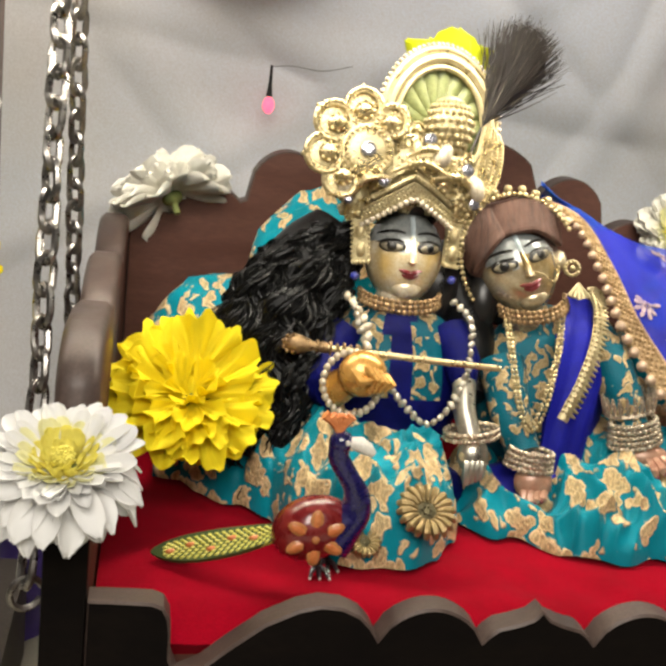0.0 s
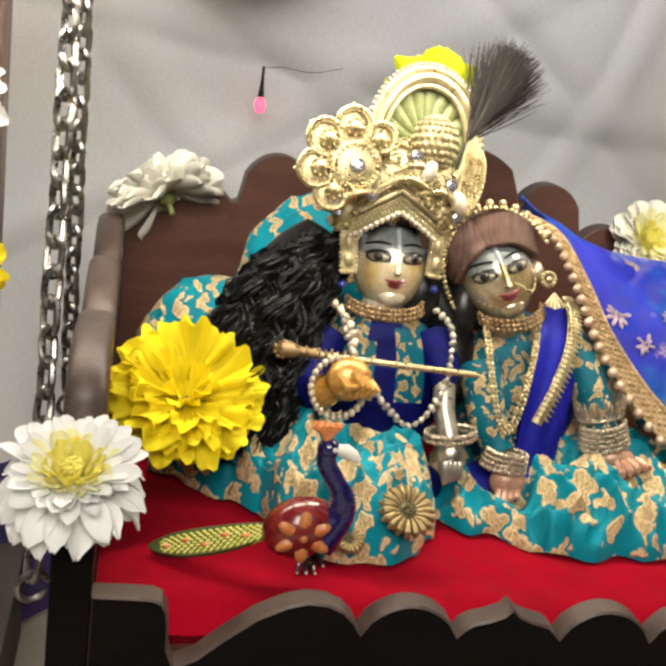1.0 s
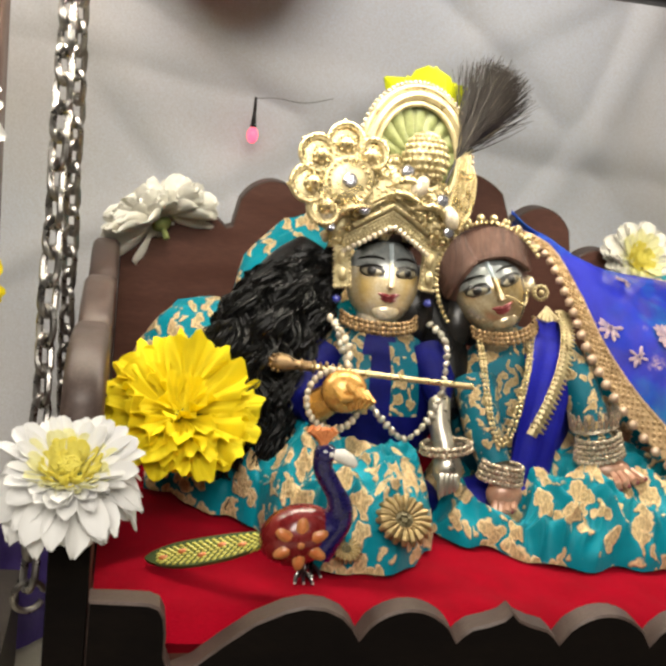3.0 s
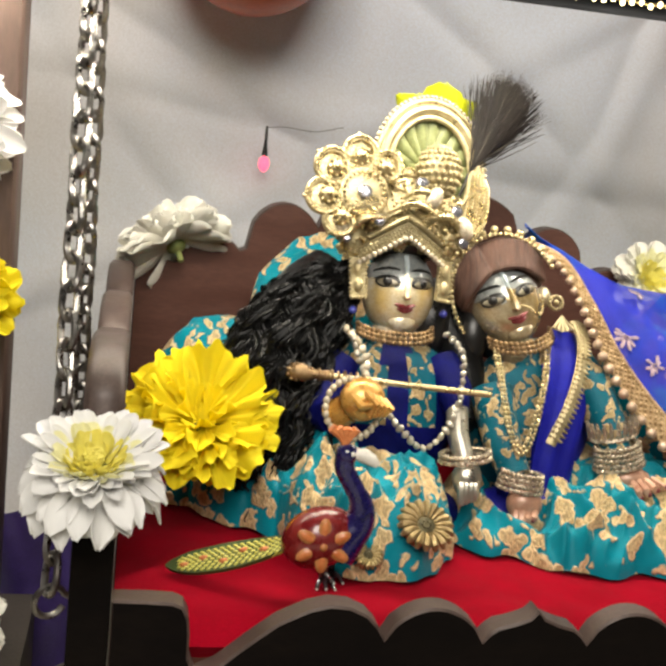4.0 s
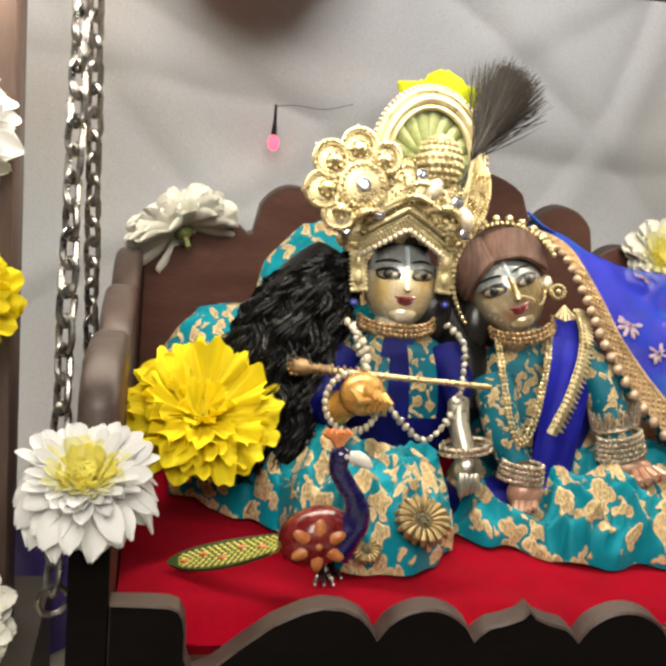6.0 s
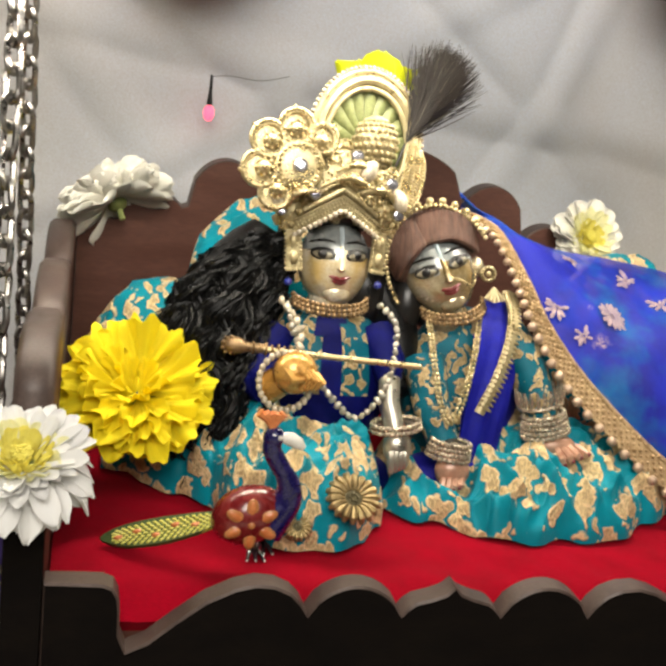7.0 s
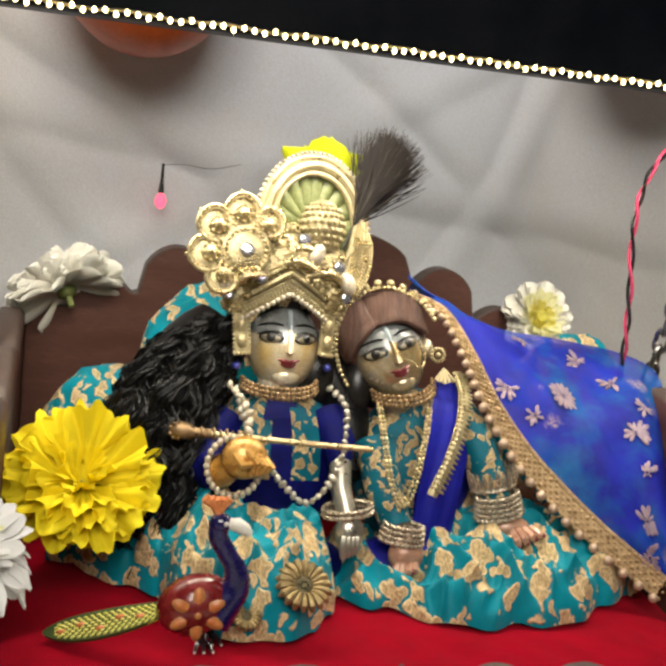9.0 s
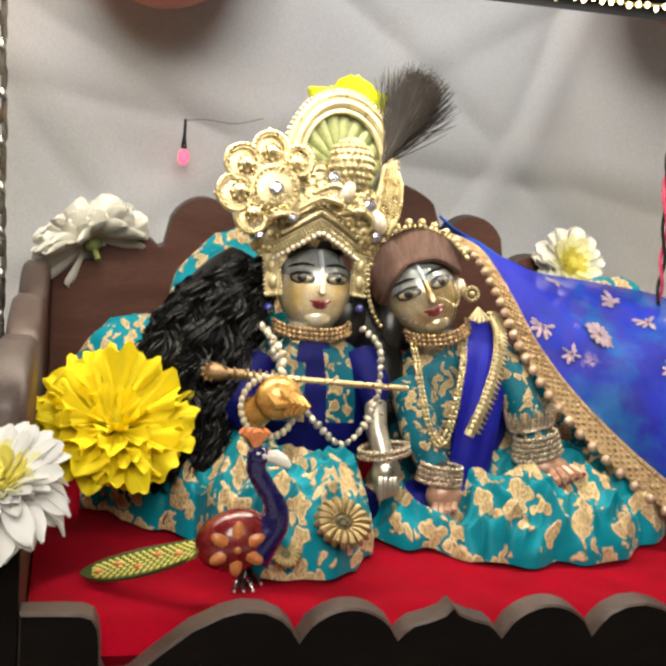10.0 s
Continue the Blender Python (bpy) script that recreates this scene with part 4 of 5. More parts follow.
line = even_line([c(u, brim(u) + 0.02, bulge(u) + 0.10) for u in [-1.85 + 0.0658 * k for k in range(61)]], 0.0025)
part("pearl_edging", Geo().beads(line, 0.00135, 0, 10, 7), PEARL, crown, "row of small pearls along the band")

g = Geo()
g.ball(c(0.25, 10.9, -1.1), (0.0275, 0.0140, 0.0200), 0, 36, 24, shape=lambda q, p: q + p * (0.0012 * math.sin(p.x * 15) * math.sin(p.z * 17)))
for u, v in ((-2.0, 9.55), (2.25, 9.75)):
    g.ball(c(u, v, -0.75), (0.0066, 0.0070, 0.0096), 0, 20, 14)
part("cap", g, PALE_GOLD, crown, "gold ground of the cap")


def on_cap(a, b, out=1.0):
    return Vector((0.0025 + 0.0280 * out * math.sin(a) * math.cos(b), 0.011 - 0.0147 * out * math.cos(a) * math.cos(b), 0.109 + 0.0205 * out * math.sin(b)))


# wire scrolls, rings and grains soldered on the cap
g = Geo()
for k in range(46):
    a, b = rnd.uniform(-1.4, 1.4), rnd.uniform(-0.75, 1.15)
    p = on_cap(a, b)
    r = rnd.uniform(0.0016, 0.0030)
    m = Matrix.Translation(p) @ pose(0, 0, 0, -25 * math.sin(b), 0, 50 * math.sin(a))
    g.ring((0, 0, 0), r, 0.00055, 0, 16, 5, at=m)
    g.beads([m @ Vector((r * math.cos(t), -0.0005, r * math.sin(t))) for t in [2 * math.pi * j / 9 for j in range(9)]], 0.00050, 0, 6, 5)
    g.ball(p + Vector((0, -0.0006, 0)), r * 0.48, 0, 9, 7)
for k in range(22):
    a, b, turn_by = rnd.uniform(-1.3, 1.3), rnd.uniform(-0.7, 1.1), rnd.uniform(0, 6.28)
    g.tube([on_cap(a + 0.013 * j * math.cos(turn_by + 0.42 * j), b + 0.013 * j * math.sin(turn_by + 0.42 * j), 1.03) for j in range(16)], [0.0009 - 0.00003 * j for j in range(16)], 0, 6)
for k in range(240):
    g.ball(on_cap(rnd.uniform(-1.4, 1.4), rnd.uniform(-0.8, 1.2), 1.02), rnd.choice((0.0005, 0.0007, 0.0010)), 0, 7, 5)
for u, v in ((-2.0, 9.55), (2.25, 9.75)):
    for k in range(64):
        a, b = rnd.uniform(-1.5, 1.5), rnd.uniform(-1.1, 1.1)
        g.ball((u * 0.01 + 0.0072 * math.sin(a) * math.cos(b), 0.0075 - 0.0078 * math.cos(a) * math.cos(b), v * 0.01 + 0.0100 * math.sin(b)), rnd.choice((0.0008, 0.0011, 0.0016)), 0, 8, 6)
part("filigree", g, GOLD, crown, "bright gold wire scrolls and grains")

# raised chevron cords over the brow band
for row, wire in ((0.92, 0.0013), (1.34, 0.0010)):
    line = [c(u, brim(u) + row, bulge(u) - 0.02 - 0.22 * (row - 0.9)) for u in [-1.5 + 0.0825 * k for k in range(41)]]
    g = Geo().tube(line, wire, 0, 8)
    g.beads([Vector(p) + Vector((0, -wire, 0)) for p in line[::2]], 0.0006, 0, 6, 5)
    part("chevron_cord", g, PALE_GOLD, crown, "raised gold cord")

# scrolls under the rosette
for a, b, d in (((-1.0, 10.5, 0.9), (0.2, 11.0, 1.0), (1.4, 10.6, 0.8)), ((-0.4, 11.2, 0.8), (0.6, 11.6, 0.9), (1.7, 11.2, 0.6)), ((-2.4, 9.6, 0.5), (-1.9, 10.2, 0.8), (-1.0, 10.3, 0.9)), ((0.8, 10.4, 0.8), (1.9, 10.6, 0.6), (2.7, 10.0, 0.2))):
    g = Geo()
    line = smooth_line(cs([a, b, d]), 16)
    g.tube(line, [0.0006 + 0.0010 * math.sin(math.pi * k / 15) for k in range(16)], 0, 8)
    g.beads([p + Vector((0, -0.0012, 0.0016)) for p in line[2:-2:2]], 0.0007, 0, 6, 5)
    part("leaf_scroll", g, GOLD, crown, "pale gold leaf scroll")


# rosette of rings round a stone
ros = Geo()
RO = (-1.95, 11.35, 0.62)
for r, wire in ((0.98, 0.0011), (0.78, 0.0008), (0.50, 0.0009)):
    ros.ring(c(*RO), r * 0.01, wire, 0, 36, 7)
ros.beads([c(RO[0] + 0.87 * math.cos(a), RO[1] + 0.87 * math.sin(a), RO[2] + 0.08) for a in [2 * math.pi * k / 24 for k in range(24)]], 0.00085, 0, 7, 6)
ros.ball(c(*RO), (0.0092, 0.0010, 0.0092), 0, 28, 10)
part("rosette", ros, GOLD, crown, "round gold rosette")
for ang, rad, size in ((97, 1.72, 0.74), (142, 1.74, 0.76), (188, 1.70, 0.76), (52, 1.62, 0.62), (232, 1.58, 0.66)):
    pc = (RO[0] + rad * math.cos(radians(ang)), RO[1] + rad * math.sin(radians(ang)), RO[2] - 0.12)
    g = Geo().ring(c(*pc), size * 0.01, 0.0013, 0, 30, 8)
    g.ring(c(pc[0], pc[1], pc[2] + 0.08), size * 0.0082, 0.0005, 0, 24, 6)
    g.beads([c(pc[0] + (size + 0.02) * math.cos(a), pc[1] + (size + 0.02) * math.sin(a), pc[2] + 0.12) for a in [2 * math.pi * k / 20 for k in range(20)]], 0.0006, 0, 6, 5)
    g.ball(c(pc[0] - 0.15 * math.cos(radians(ang)), pc[1] - 0.15 * math.sin(radians(ang)), pc[2]), (0.0040, 0.0034, 0.0040), 0, 16, 12)
    g.ball(c(pc[0] - 0.15 * math.cos(radians(ang)), pc[1] - 0.15 * math.sin(radians(ang)), pc[2] + 0.36), 0.0013, 0, 8, 6)
    g.ball(c(pc[0], pc[1], pc[2] - 0.12), (size * 0.0092, 0.0007, size * 0.0092), 0, 24, 8)
    g.beads([c(pc[0] + 0.36 * math.cos(a) - 0.15 * math.cos(radians(ang)), pc[1] + 0.36 * math.sin(a) - 0.15 * math.sin(radians(ang)), pc[2] + 0.22) for a in [2 * math.pi * k / 8 for k in range(8)]], 0.0008, 0, 6, 5)
    g.ball(c(RO[0] + (rad + size + 0.12) * math.cos(radians(ang)), RO[1] + (rad + size + 0.12) * math.sin(radians(ang)), pc[2]), 0.0010, 0, 8, 6)
    part("petal_ring", g, GOLD, crown)


def cut_stone(r):
    n = 12
    rows = ((0.0, 1.0), (0.35, 0.78), (0.42, 0.5))
    vs = [(k * r * math.cos(2 * math.pi * (j + 0.5 * i) / n), -h * r, k * r * math.sin(2 * math.pi * (j + 0.5 * i) / n)) for i, (h, k) in enumerate(rows) for j in range(n)]
    fs = [(i * n + j, i * n + (j + 1) % n, (i + 1) * n + (j + 1) % n, (i + 1) * n + j) for i in range(2) for j in range(n)] + [tuple(2 * n + j for j in range(n))]
    return Geo().add(vs, fs)


for u, v, w, r in ((RO[0], RO[1], 0.84, 0.36), (-1.22, 10.18, 0.80, 0.27), (0.62, 12.0, 0.62, 0.30), (2.35, 10.95, 0.25, 0.30), (-2.55, 9.35, 0.45, 0.20), (2.75, 9.6, 0.15, 0.26)):
    part("stone", cut_stone(r * 0.01), GEM, crown, "clear cut stone", at=Matrix.Translation(c(u, v, w)), angle=10)
for u, v, w, tilt in ((1.15, 11.35, 0.75, 28), (2.75, 10.25, 0.25, -24), (-2.75, 9.9, 0.3, -30)):
    part("drop_pearl", Geo().ball((0, 0, 0), (0.0036, 0.0030, 0.0056), 0, 16, 12), PEARL, crown, "pale drop pearl", at=Matrix.Translation(c(u, v, w)) @ pose(0, 0, 0, 0, tilt, 0))

# halo: beaded arch round pleated silk
HA = (1.20, 12.75, -0.55)
HT = Matrix.Translation(c(*HA)) @ pose(0, 0, 0, 0, 6, 14)
g = Geo()
for k, (r, wire) in enumerate(((1.0, 0.0016), (0.88, 0.0026), (0.76, 0.0014))):
    g.tube([HT @ Vector((0.0272 * r * math.cos(a), -0.0005 * k, 0.0328 * r * math.sin(a))) for a in [2 * math.pi * j / 64 for j in range(64)]], wire, 0, 8, True)
part("arch", g, PALE_GOLD, crown, "broad pale gold arch")
part("beaded_rim", Geo().beads([HT @ Vector((0.0290 * math.cos(a), -0.0005, 0.0347 * math.sin(a))) for a in [math.pi * (-0.22 + 1.44 * j / 58) for j in range(59)]], 0.00105, 0, 8, 6), PEARL, crown, "bead row round the arch")
def pleat(u, v):
    a = 2 * math.pi * u
    r = 0.08 + 0.92 * v
    return HT @ Vector((0.0210 * r * math.cos(a), 0.0022 - 0.0016 * r * abs(math.sin(a * 9)), 0.0252 * r * math.sin(a)))
part("pleated_silk", Geo().sheet(216, 6, pleat, 0.0004), GREEN_SILK, crown, "olive green pleated silk", angle=30)
g = Geo().ball(c(1.55, 12.75, -0.2), (0.0098, 0.0080, 0.0112), 0, 24, 16)
for i in range(9):
    el = radians(-60 + 17 * i)
    for j in range(10):
        az = radians(-84 + 18.5 * (j + 0.5 * (i % 2)))
        g.ball((0.0155 + 0.0100 * math.sin(az) * math.cos(el), 0.002 - 0.0084 * math.cos(az) * math.cos(el), 0.1275 + 0.0114 * math.sin(el)), 0.0013, 0, 7, 5)
part("beaded_dome", g, PALE_GOLD, crown, "dome covered with gold beads")
g = Geo()
for i in range(4):
    line = smooth_line(cs([(2.55 + 0.22 * i, 9.5 + 0.1 * i, -0.2), (3.0 + 0.26 * i, 10.8, -0.4), (3.25 + 0.22 * i, 12.0, -0.5), (3.4 + 0.12 * i, 13.0 - 0.12 * i, -0.6)]), 24)
    g.tube(line, 0.0010, 0, 7)
    g.beads([p + Vector((0.0006, -0.0009, 0)) for p in line], 0.0008 + 0.0002 * (i == 3), 0, 7, 5)
g.sheet(6, 12, lambda a, b: c(2.55 + 0.70 * a + 0.75 * b - 0.25 * a * b, 9.5 + 3.4 * b, -0.35 - 0.3 * b), 0.0008)
part("wing", g, GOLD, crown, "upswept beaded side wing")
for s, u, v in ((-1, -1.82, 7.80), (1, 2.02, 7.92)):
    g = Geo().box((-0.0044, -0.001, -0.0098), (0.0044, 0.002, 0.0098), 0, 0.0010)
    g.ring((0, -0.0014, 0.004), 0.0030, 0.0006, 0, 16, 6)
    g.beads([(x, -0.0014, -0.0098) for x in (-0.0036, -0.0018, 0, 0.0018, 0.0036)], 0.0010, 0, 8, 6)
    g.beads([(sx * 0.0044, -0.0012, -0.009 + 0.002 * k) for sx in (-1, 1) for k in range(10)], 0.0007, 0, 7, 5)
    g.ball((0, -0.0012, 0.004), (0.0026, 0.0016, 0.0034), 0, 12, 8)
    g.ball((0, -0.0012, -0.004), (0.0026, 0.0016, 0.0034), 0, 12, 8)
    part("ear_panel", g, PALE_GOLD, crown, "hanging gold ear panel", at=Matrix.Translation(c(u, v, -0.15)) @ pose(0, 0, 0, 0, 4 * s, 22 * s) @ Matrix.Diagonal((0.82, 0.9, 0.94, 1)))
    part("ear_drop", Geo().ball((0, 0, 0), 0.0019, 0, 14, 10), PURPLE_GEM, crown, "dark blue ear drop", at=Matrix.Translation(c(u + 0.12 * s, v - 1.45, -0.35)))

# ---- feather and the flower behind the crown ----
FEATHER = surface("dark_feather_barb", (0.008, 0.006, 0.005), (0.028, 0.020, 0.016), 0.4, 0.1, 300, 2000, 0.2, 0.0002)
FEATHER_PALE = surface("pale_feather_barb", (0.10, 0.09, 0.07), (0.2, 0.18, 0.14), 0.4, 0.1, 300, 2000, 0.2, 0.0002)
fe = thing("peacock_feather", "dark bronze feather tuft stuck in the crown", "feather", DOLLS)
part("quill", Geo().tube(cs([(2.3, 10.9, -0.5), (2.75, 12.0, -0.7), (3.15, 13.0, -0.9), (3.9, 14.6, -1.0)]), [0.0007, 0.0007, 0.0006, 0.0003], 0, 6), FEATHER, fe, "thin quill")
rnd = random.Random(12)
g = Geo()
for k in range(620):
    f = rnd.random()
    base = Vector((3.15 + 0.75 * f * 0.8, 13.0 + 1.6 * f * 0.8, -0.9 + rnd.uniform(-0.15, 0.15)))
    ang = radians(63 + rnd.gauss(0, 1) * 14)
    ang = min(max(ang, radians(20)), radians(112))
    reach = (5.2 - 1.3 * f) * (0.97 - 0.28 * ((math.degrees(ang) - 62) / 48) ** 2) * rnd.uniform(0.84, 1.0)
    tip_ = base + Vector((math.cos(ang) * reach, math.sin(ang) * reach, rnd.uniform(-0.7, 0.7)))
    bow = Vector((-math.sin(ang), math.cos(ang), 0)) * rnd.uniform(-0.14, 0.14)
    mid = (base + tip_) / 2 + bow
    g.tube([c(*base), c(*((base + mid) / 2 + bow * 0.4)), c(*mid), c(*((mid + tip_) / 2 + bow * 0.3)), c(*tip_)], [0.00022, 0.00028, 0.00028, 0.00020, 0.00007], 1 if rnd.random() < 0.10 else 0, 3)
for k in range(160):
    a, r = rnd.uniform(0, 6.28), math.sqrt(rnd.random())
    p = Vector((4.25 + 0.75 * r * math.cos(a), 15.0 + 1.05 * r * math.sin(a), -0.75))
    q = p + Vector((0.45, 0.85, 0.0)) * rnd.uniform(0.5, 0.9)
    g.tube([c(*p), c(*((p + q) / 2)), c(*q)], [0.00025, 0.00036, 0.0001], 0, 3)
part("vane", g, [FEATHER, FEATHER_PALE], fe, "fanned dark barbs", angle=80)
flower("yellow_flower", "acid yellow flower tucked behind the crown", DOLLS @ Vector(c(2.15, 14.15, -3.2)), (0.1, 0.5, 0.85), [(12, 0.030, 46, P_ACID, 0.004), (10, 0.028, 62, P_ACID, 0.003), (8, 0.024, 76, P_ACID, 0.002)], seed=31)


# ---- jewellery ----
def strand(name, label, pts, r, step, mat, group="", n=60, category="necklace", sink=0.0):
    line = even_line(smooth_line(cs(pts), n), step)
    ob = thing(name, label, category, DOLLS, group)
    me = Geo().ball((0, 0, 0), (r * 0.78, r * 0.78, r * 1.12), 0, 9, 7).mesh("bead", [mat])
    part("thread", Geo().tube(line, r * 0.25, 0, 5), DULL_GOLD, ob)
    for k, p in enumerate(line):
        f = 0.88 + 0.24 * abs(math.sin(k * 12.9))
        part("bead", me, None, ob, at=Matrix.Translation(p) @ pose(0, 0, 0, 40 * math.sin(k * 3.7), 50 * math.sin(k * 5.1), 0) @ Matrix.Diagonal((f, f, f, 1)))
    return ob


def choker(label, cu, cv, cw, half, sag, rows, tilt=0.0):
    g = Geo()
    for row in range(rows):
        pts = []
        for k in range(31):
            a = math.pi * (0.06 + 0.88 * k / 30)
            u, v = -half * math.cos(a), -sag * math.sin(a) - 0.20 * row
            pts.append(c(cu + u * math.cos(tilt) - v * math.sin(tilt), cv + u * math.sin(tilt) + v * math.cos(tilt), cw + 1.25 * math.sin(a) + 0.05 * row))
        g.beads(even_line(pts, 0.0024), 0.00125, 0, 8, 6)
        g.tube([Vector(p) + Vector((0, 0.0008, 0)) for p in pts], 0.0008, 0, 6)
    return solid("choker", g, ANTIQUE, label, "necklace", DOLLS, "beaded chokers")


choker("antique gold beaded choker round the flute player's neck", 0.08, 5.95, -0.95, 1.72, 0.58, 3)
choker("antique gold beaded choker round the inclined doll's neck", 5.80, 6.05, -0.95, 1.50, 0.66, 3, 0.25)
strand("pearl_garland", "long silvery pearl garland over the flute player's chest", [(-1.95, 5.35, -0.1), (-1.75, 4.4, 0.35), (-1.25, 3.3, 0.6), (-0.75, 2.35, 0.9), (0.1, 1.35, 1.0), (1.15, 0.55, 0.9), (2.1, 1.2, 0.7), (2.75, 2.4, 0.5), (3.0, 3.7, 0.3), (2.95, 4.9, 0.0), (2.1, 5.75, -0.4)], 0.00175, 0.0034, surface("grey_pearl", (0.36, 0.33, 0.27), (0.50, 0.47, 0.40), 0.2, 0.45, 200, 900, 0.0, coat=0.5))
strand("pearl_strand", "short pearl strand beside the long garland", [(-2.2, 5.5, -0.2), (-1.6, 4.7, 0.3), (-1.4, 3.9, 0.6), (-1.5, 3.2, 0.8)], 0.0021, 0.0040, PEARL)
for k in range(2):
    strand("gold_necklace", "long gold bead necklace on the inclined doll", [(4.55 + 0.17 * k, 4.95, -0.2), (4.62 + 0.17 * k, 3.4, 0.62), (4.85 + 0.17 * k, 1.7, 1.05), (5.35 + 0.05 * k, 0.55 + 0.2 * k, 1.15), (5.95 - 0.15 * k, 1.0 + 0.2 * k, 1.05), (6.5 - 0.17 * k, 2.9, 0.85), (6.95 - 0.17 * k, 4.6, 0.2), (7.1 - 0.17 * k, 5.6, -0.3)], 0.00105, 0.0021, GOLD, "gold necklaces", 80)

g = Geo()
for k in range(26):
    a = 2 * math.pi * k / 26
    p = Vector(c(-2.15 + 1.18 * math.cos(a), 2.05 + 1.22 * math.sin(a), 1.75 - 0.25 * math.cos(a)))
    g.ball(p, (0.0014, 0.0014, 0.0018), 0, 9, 7)
    g.ball(p + Vector((0, 0.0022, 0)), 0.0012, 0, 8, 6)
solid("pearl_bracelet", g, PEARL, "pearl bracelet round the flute player's wrist", "bracelet", DOLLS)


def cuff(label, centre, r, rows, tilt, mat=None):
    g = Geo()
    at = Matrix.Translation(c(*centre)) @ pose(0, 0, 0, 12, tilt, 0)
    for row in range(rows):
        rr = r * (1 - 0.03 * row)
        g.tube([at @ Vector((rr * math.cos(a), rr * 0.8 * math.sin(a), 0.0023 * row)) for a in [2 * math.pi * k / 30 for k in range(30)]], 0.0010, 0, 6, True)
        g.beads([at @ Vector(((rr + 0.0006) * math.cos(a), (rr + 0.0006) * 0.8 * math.sin(a), 0.0023 * row)) for a in [2 * math.pi * (k + 0.5 * (row % 2)) / 28 for k in range(28)]], 0.00115, 0, 7, 5)
    return solid("cuff_bracelet", g, mat or DULL_GOLD, label, "bracelet", DOLLS, "beaded cuffs")


STONES = surface("dusty_rhinestones", (0.42, 0.34, 0.24), (0.66, 0.58, 0.46), 0.16, 0.7, 600, 1800, 0.3, 0.0003)
cuff("wide rhinestone cuff on the inclined doll's far wrist", (10.40, 0.25, 0.35), 0.0105, 5, -14, STONES)
cuff("wide rhinestone cuff on the inclined doll's lap hand", (5.55, -0.95, 0.95), 0.0092, 4, 6, STONES)
cuff("thin bead bracelet on the flute player's resting arm", (3.10, 0.20, 0.85), 0.0105, 2, -8, STONES)
frill, ring = thing("cuff_frill", "flared beaded frill above the wide cuff", "bracelet", DOLLS), []
at = Matrix.Translation(c(10.05, 1.55, 0.35)) @ pose(0, 0, 0, 12, -14, 0)
for k in range(22):
    a = 2 * math.pi * k / 22
    p = at @ Vector((0.0105 * math.cos(a), 0.0084 * math.sin(a), 0))
    q = at @ Vector((0.0112 * math.cos(a), 0.0092 * math.sin(a), 0.0085))
    part("spike", Geo().tube([p, (p + q) / 2 + Vector((0, -0.0008, 0)), q], [0.0007, 0.0012, 0.0005], 0, 5), STONES, frill)
    ring.append(p)
part("ring", Geo().tube(ring, 0.0010, 0, 6, True), STONES, frill)

# ear ring, nose ring and head beads of the inclined doll
g = Geo().ring(c(7.30, 7.35, -0.2), 0.0030, 0.0008, 0, 20, 7)
g.beads([c(7.30 + 0.30 * math.cos(a), 7.35 + 0.30 * math.sin(a), -0.1) for a in [2 * math.pi * k / 12 for k in range(12)]], 0.0009, 0, 7, 5)
g.ball(c(7.30, 7.35, -0.1), 0.0014, 0, 10, 8)
for k in range(5):
    g.tube(cs([(7.6, 6.75, -0.1), (7.2 + 0.22 * k, 6.05 + 0.06 * abs(k - 2), 0.0)]), [0.0005, 0.0011], 0, 6)
solid("earring", g, PALE_GOLD, "pale gold earring with a small tassel", "earring", DOLLS)
ns = [tip @ Vector(p) for p in ((0.0016, -0.0178, -0.0030), (0.0050, -0.0190, -0.0055), (0.0078, -0.0172, -0.0092), (0.0112, -0.0135, -0.0088), (0.0150, -0.0080, -0.0040))]
solid("nose_ring", Geo().beads(even_line(smooth_line(ns, 30), 0.0011), 0.00062, 0, 7, 5), GOLD, "fine gold nose ring with a chain", "nose ring", DOLLS)
HB = [tip @ Vector((0.0250 * math.cos(a), -0.0080 - 0.001 * math.sin(a), 0.0015 + 0.0298 * math.sin(a))) for a in [math.pi * (1.08 - 1.02 * k / 40) for k in range(41)]]
g = Geo().beads(even_line(HB, 0.0024), 0.0012, 0, 8, 6)
for k, p in enumerate(even_line(HB[8:], 0.0060)):
    g.ball(p + Vector((0.0, 0.001, 0.0022)), 0.0019, 0, 10, 7)
solid("head_chain", g, GOLD, "gold bead chain over the brown hair", "hair ornament", DOLLS)

# ---- sash with its gold edging ----
def sash_point(u, v):
    a = smooth_line(cs([(7.3, 6.3, -1.0), (7.0, 4.8, 0.15), (6.7, 3.0, 0.55), (6.3, 0.6, 0.55), (6.2, -1.4, 0.2)]), 20)
    b = smooth_line(cs([(9.5, 6.0, -1.6), (9.3, 4.5, -0.4), (8.8, 2.4, 0.10), (8.3, 0.2, 0.30), (8.0, -1.6, 0.1)]), 20)
    i = u * 19
    k = min(int(i), 18)
    p, q = a[k].lerp(a[k + 1], i - k), b[k].lerp(b[k + 1], i - k)
    r = p.lerp(q, v)
    r.y -= 0.0016 * math.sin(math.pi * v) + 0.0006 * math.sin(v * 14 + u * 3)
    return r


solid("sash", Geo().sheet(40, 18, sash_point, 0.0006), BLUE, "royal blue satin sash over the inclined doll's shoulder", "sash", DOLLS, angle=80)
line = smooth_line(cs([(8.55, 6.65, -0.9), (8.6, 5.6, -0.1), (8.35, 4.2, 0.35), (7.75, 2.6, 0.6), (7.0, 1.0, 0.65)]), 60)
g = Geo().tube(line, 0.0024, 0, 8, flat=0.35, up=(0, 1, 0))
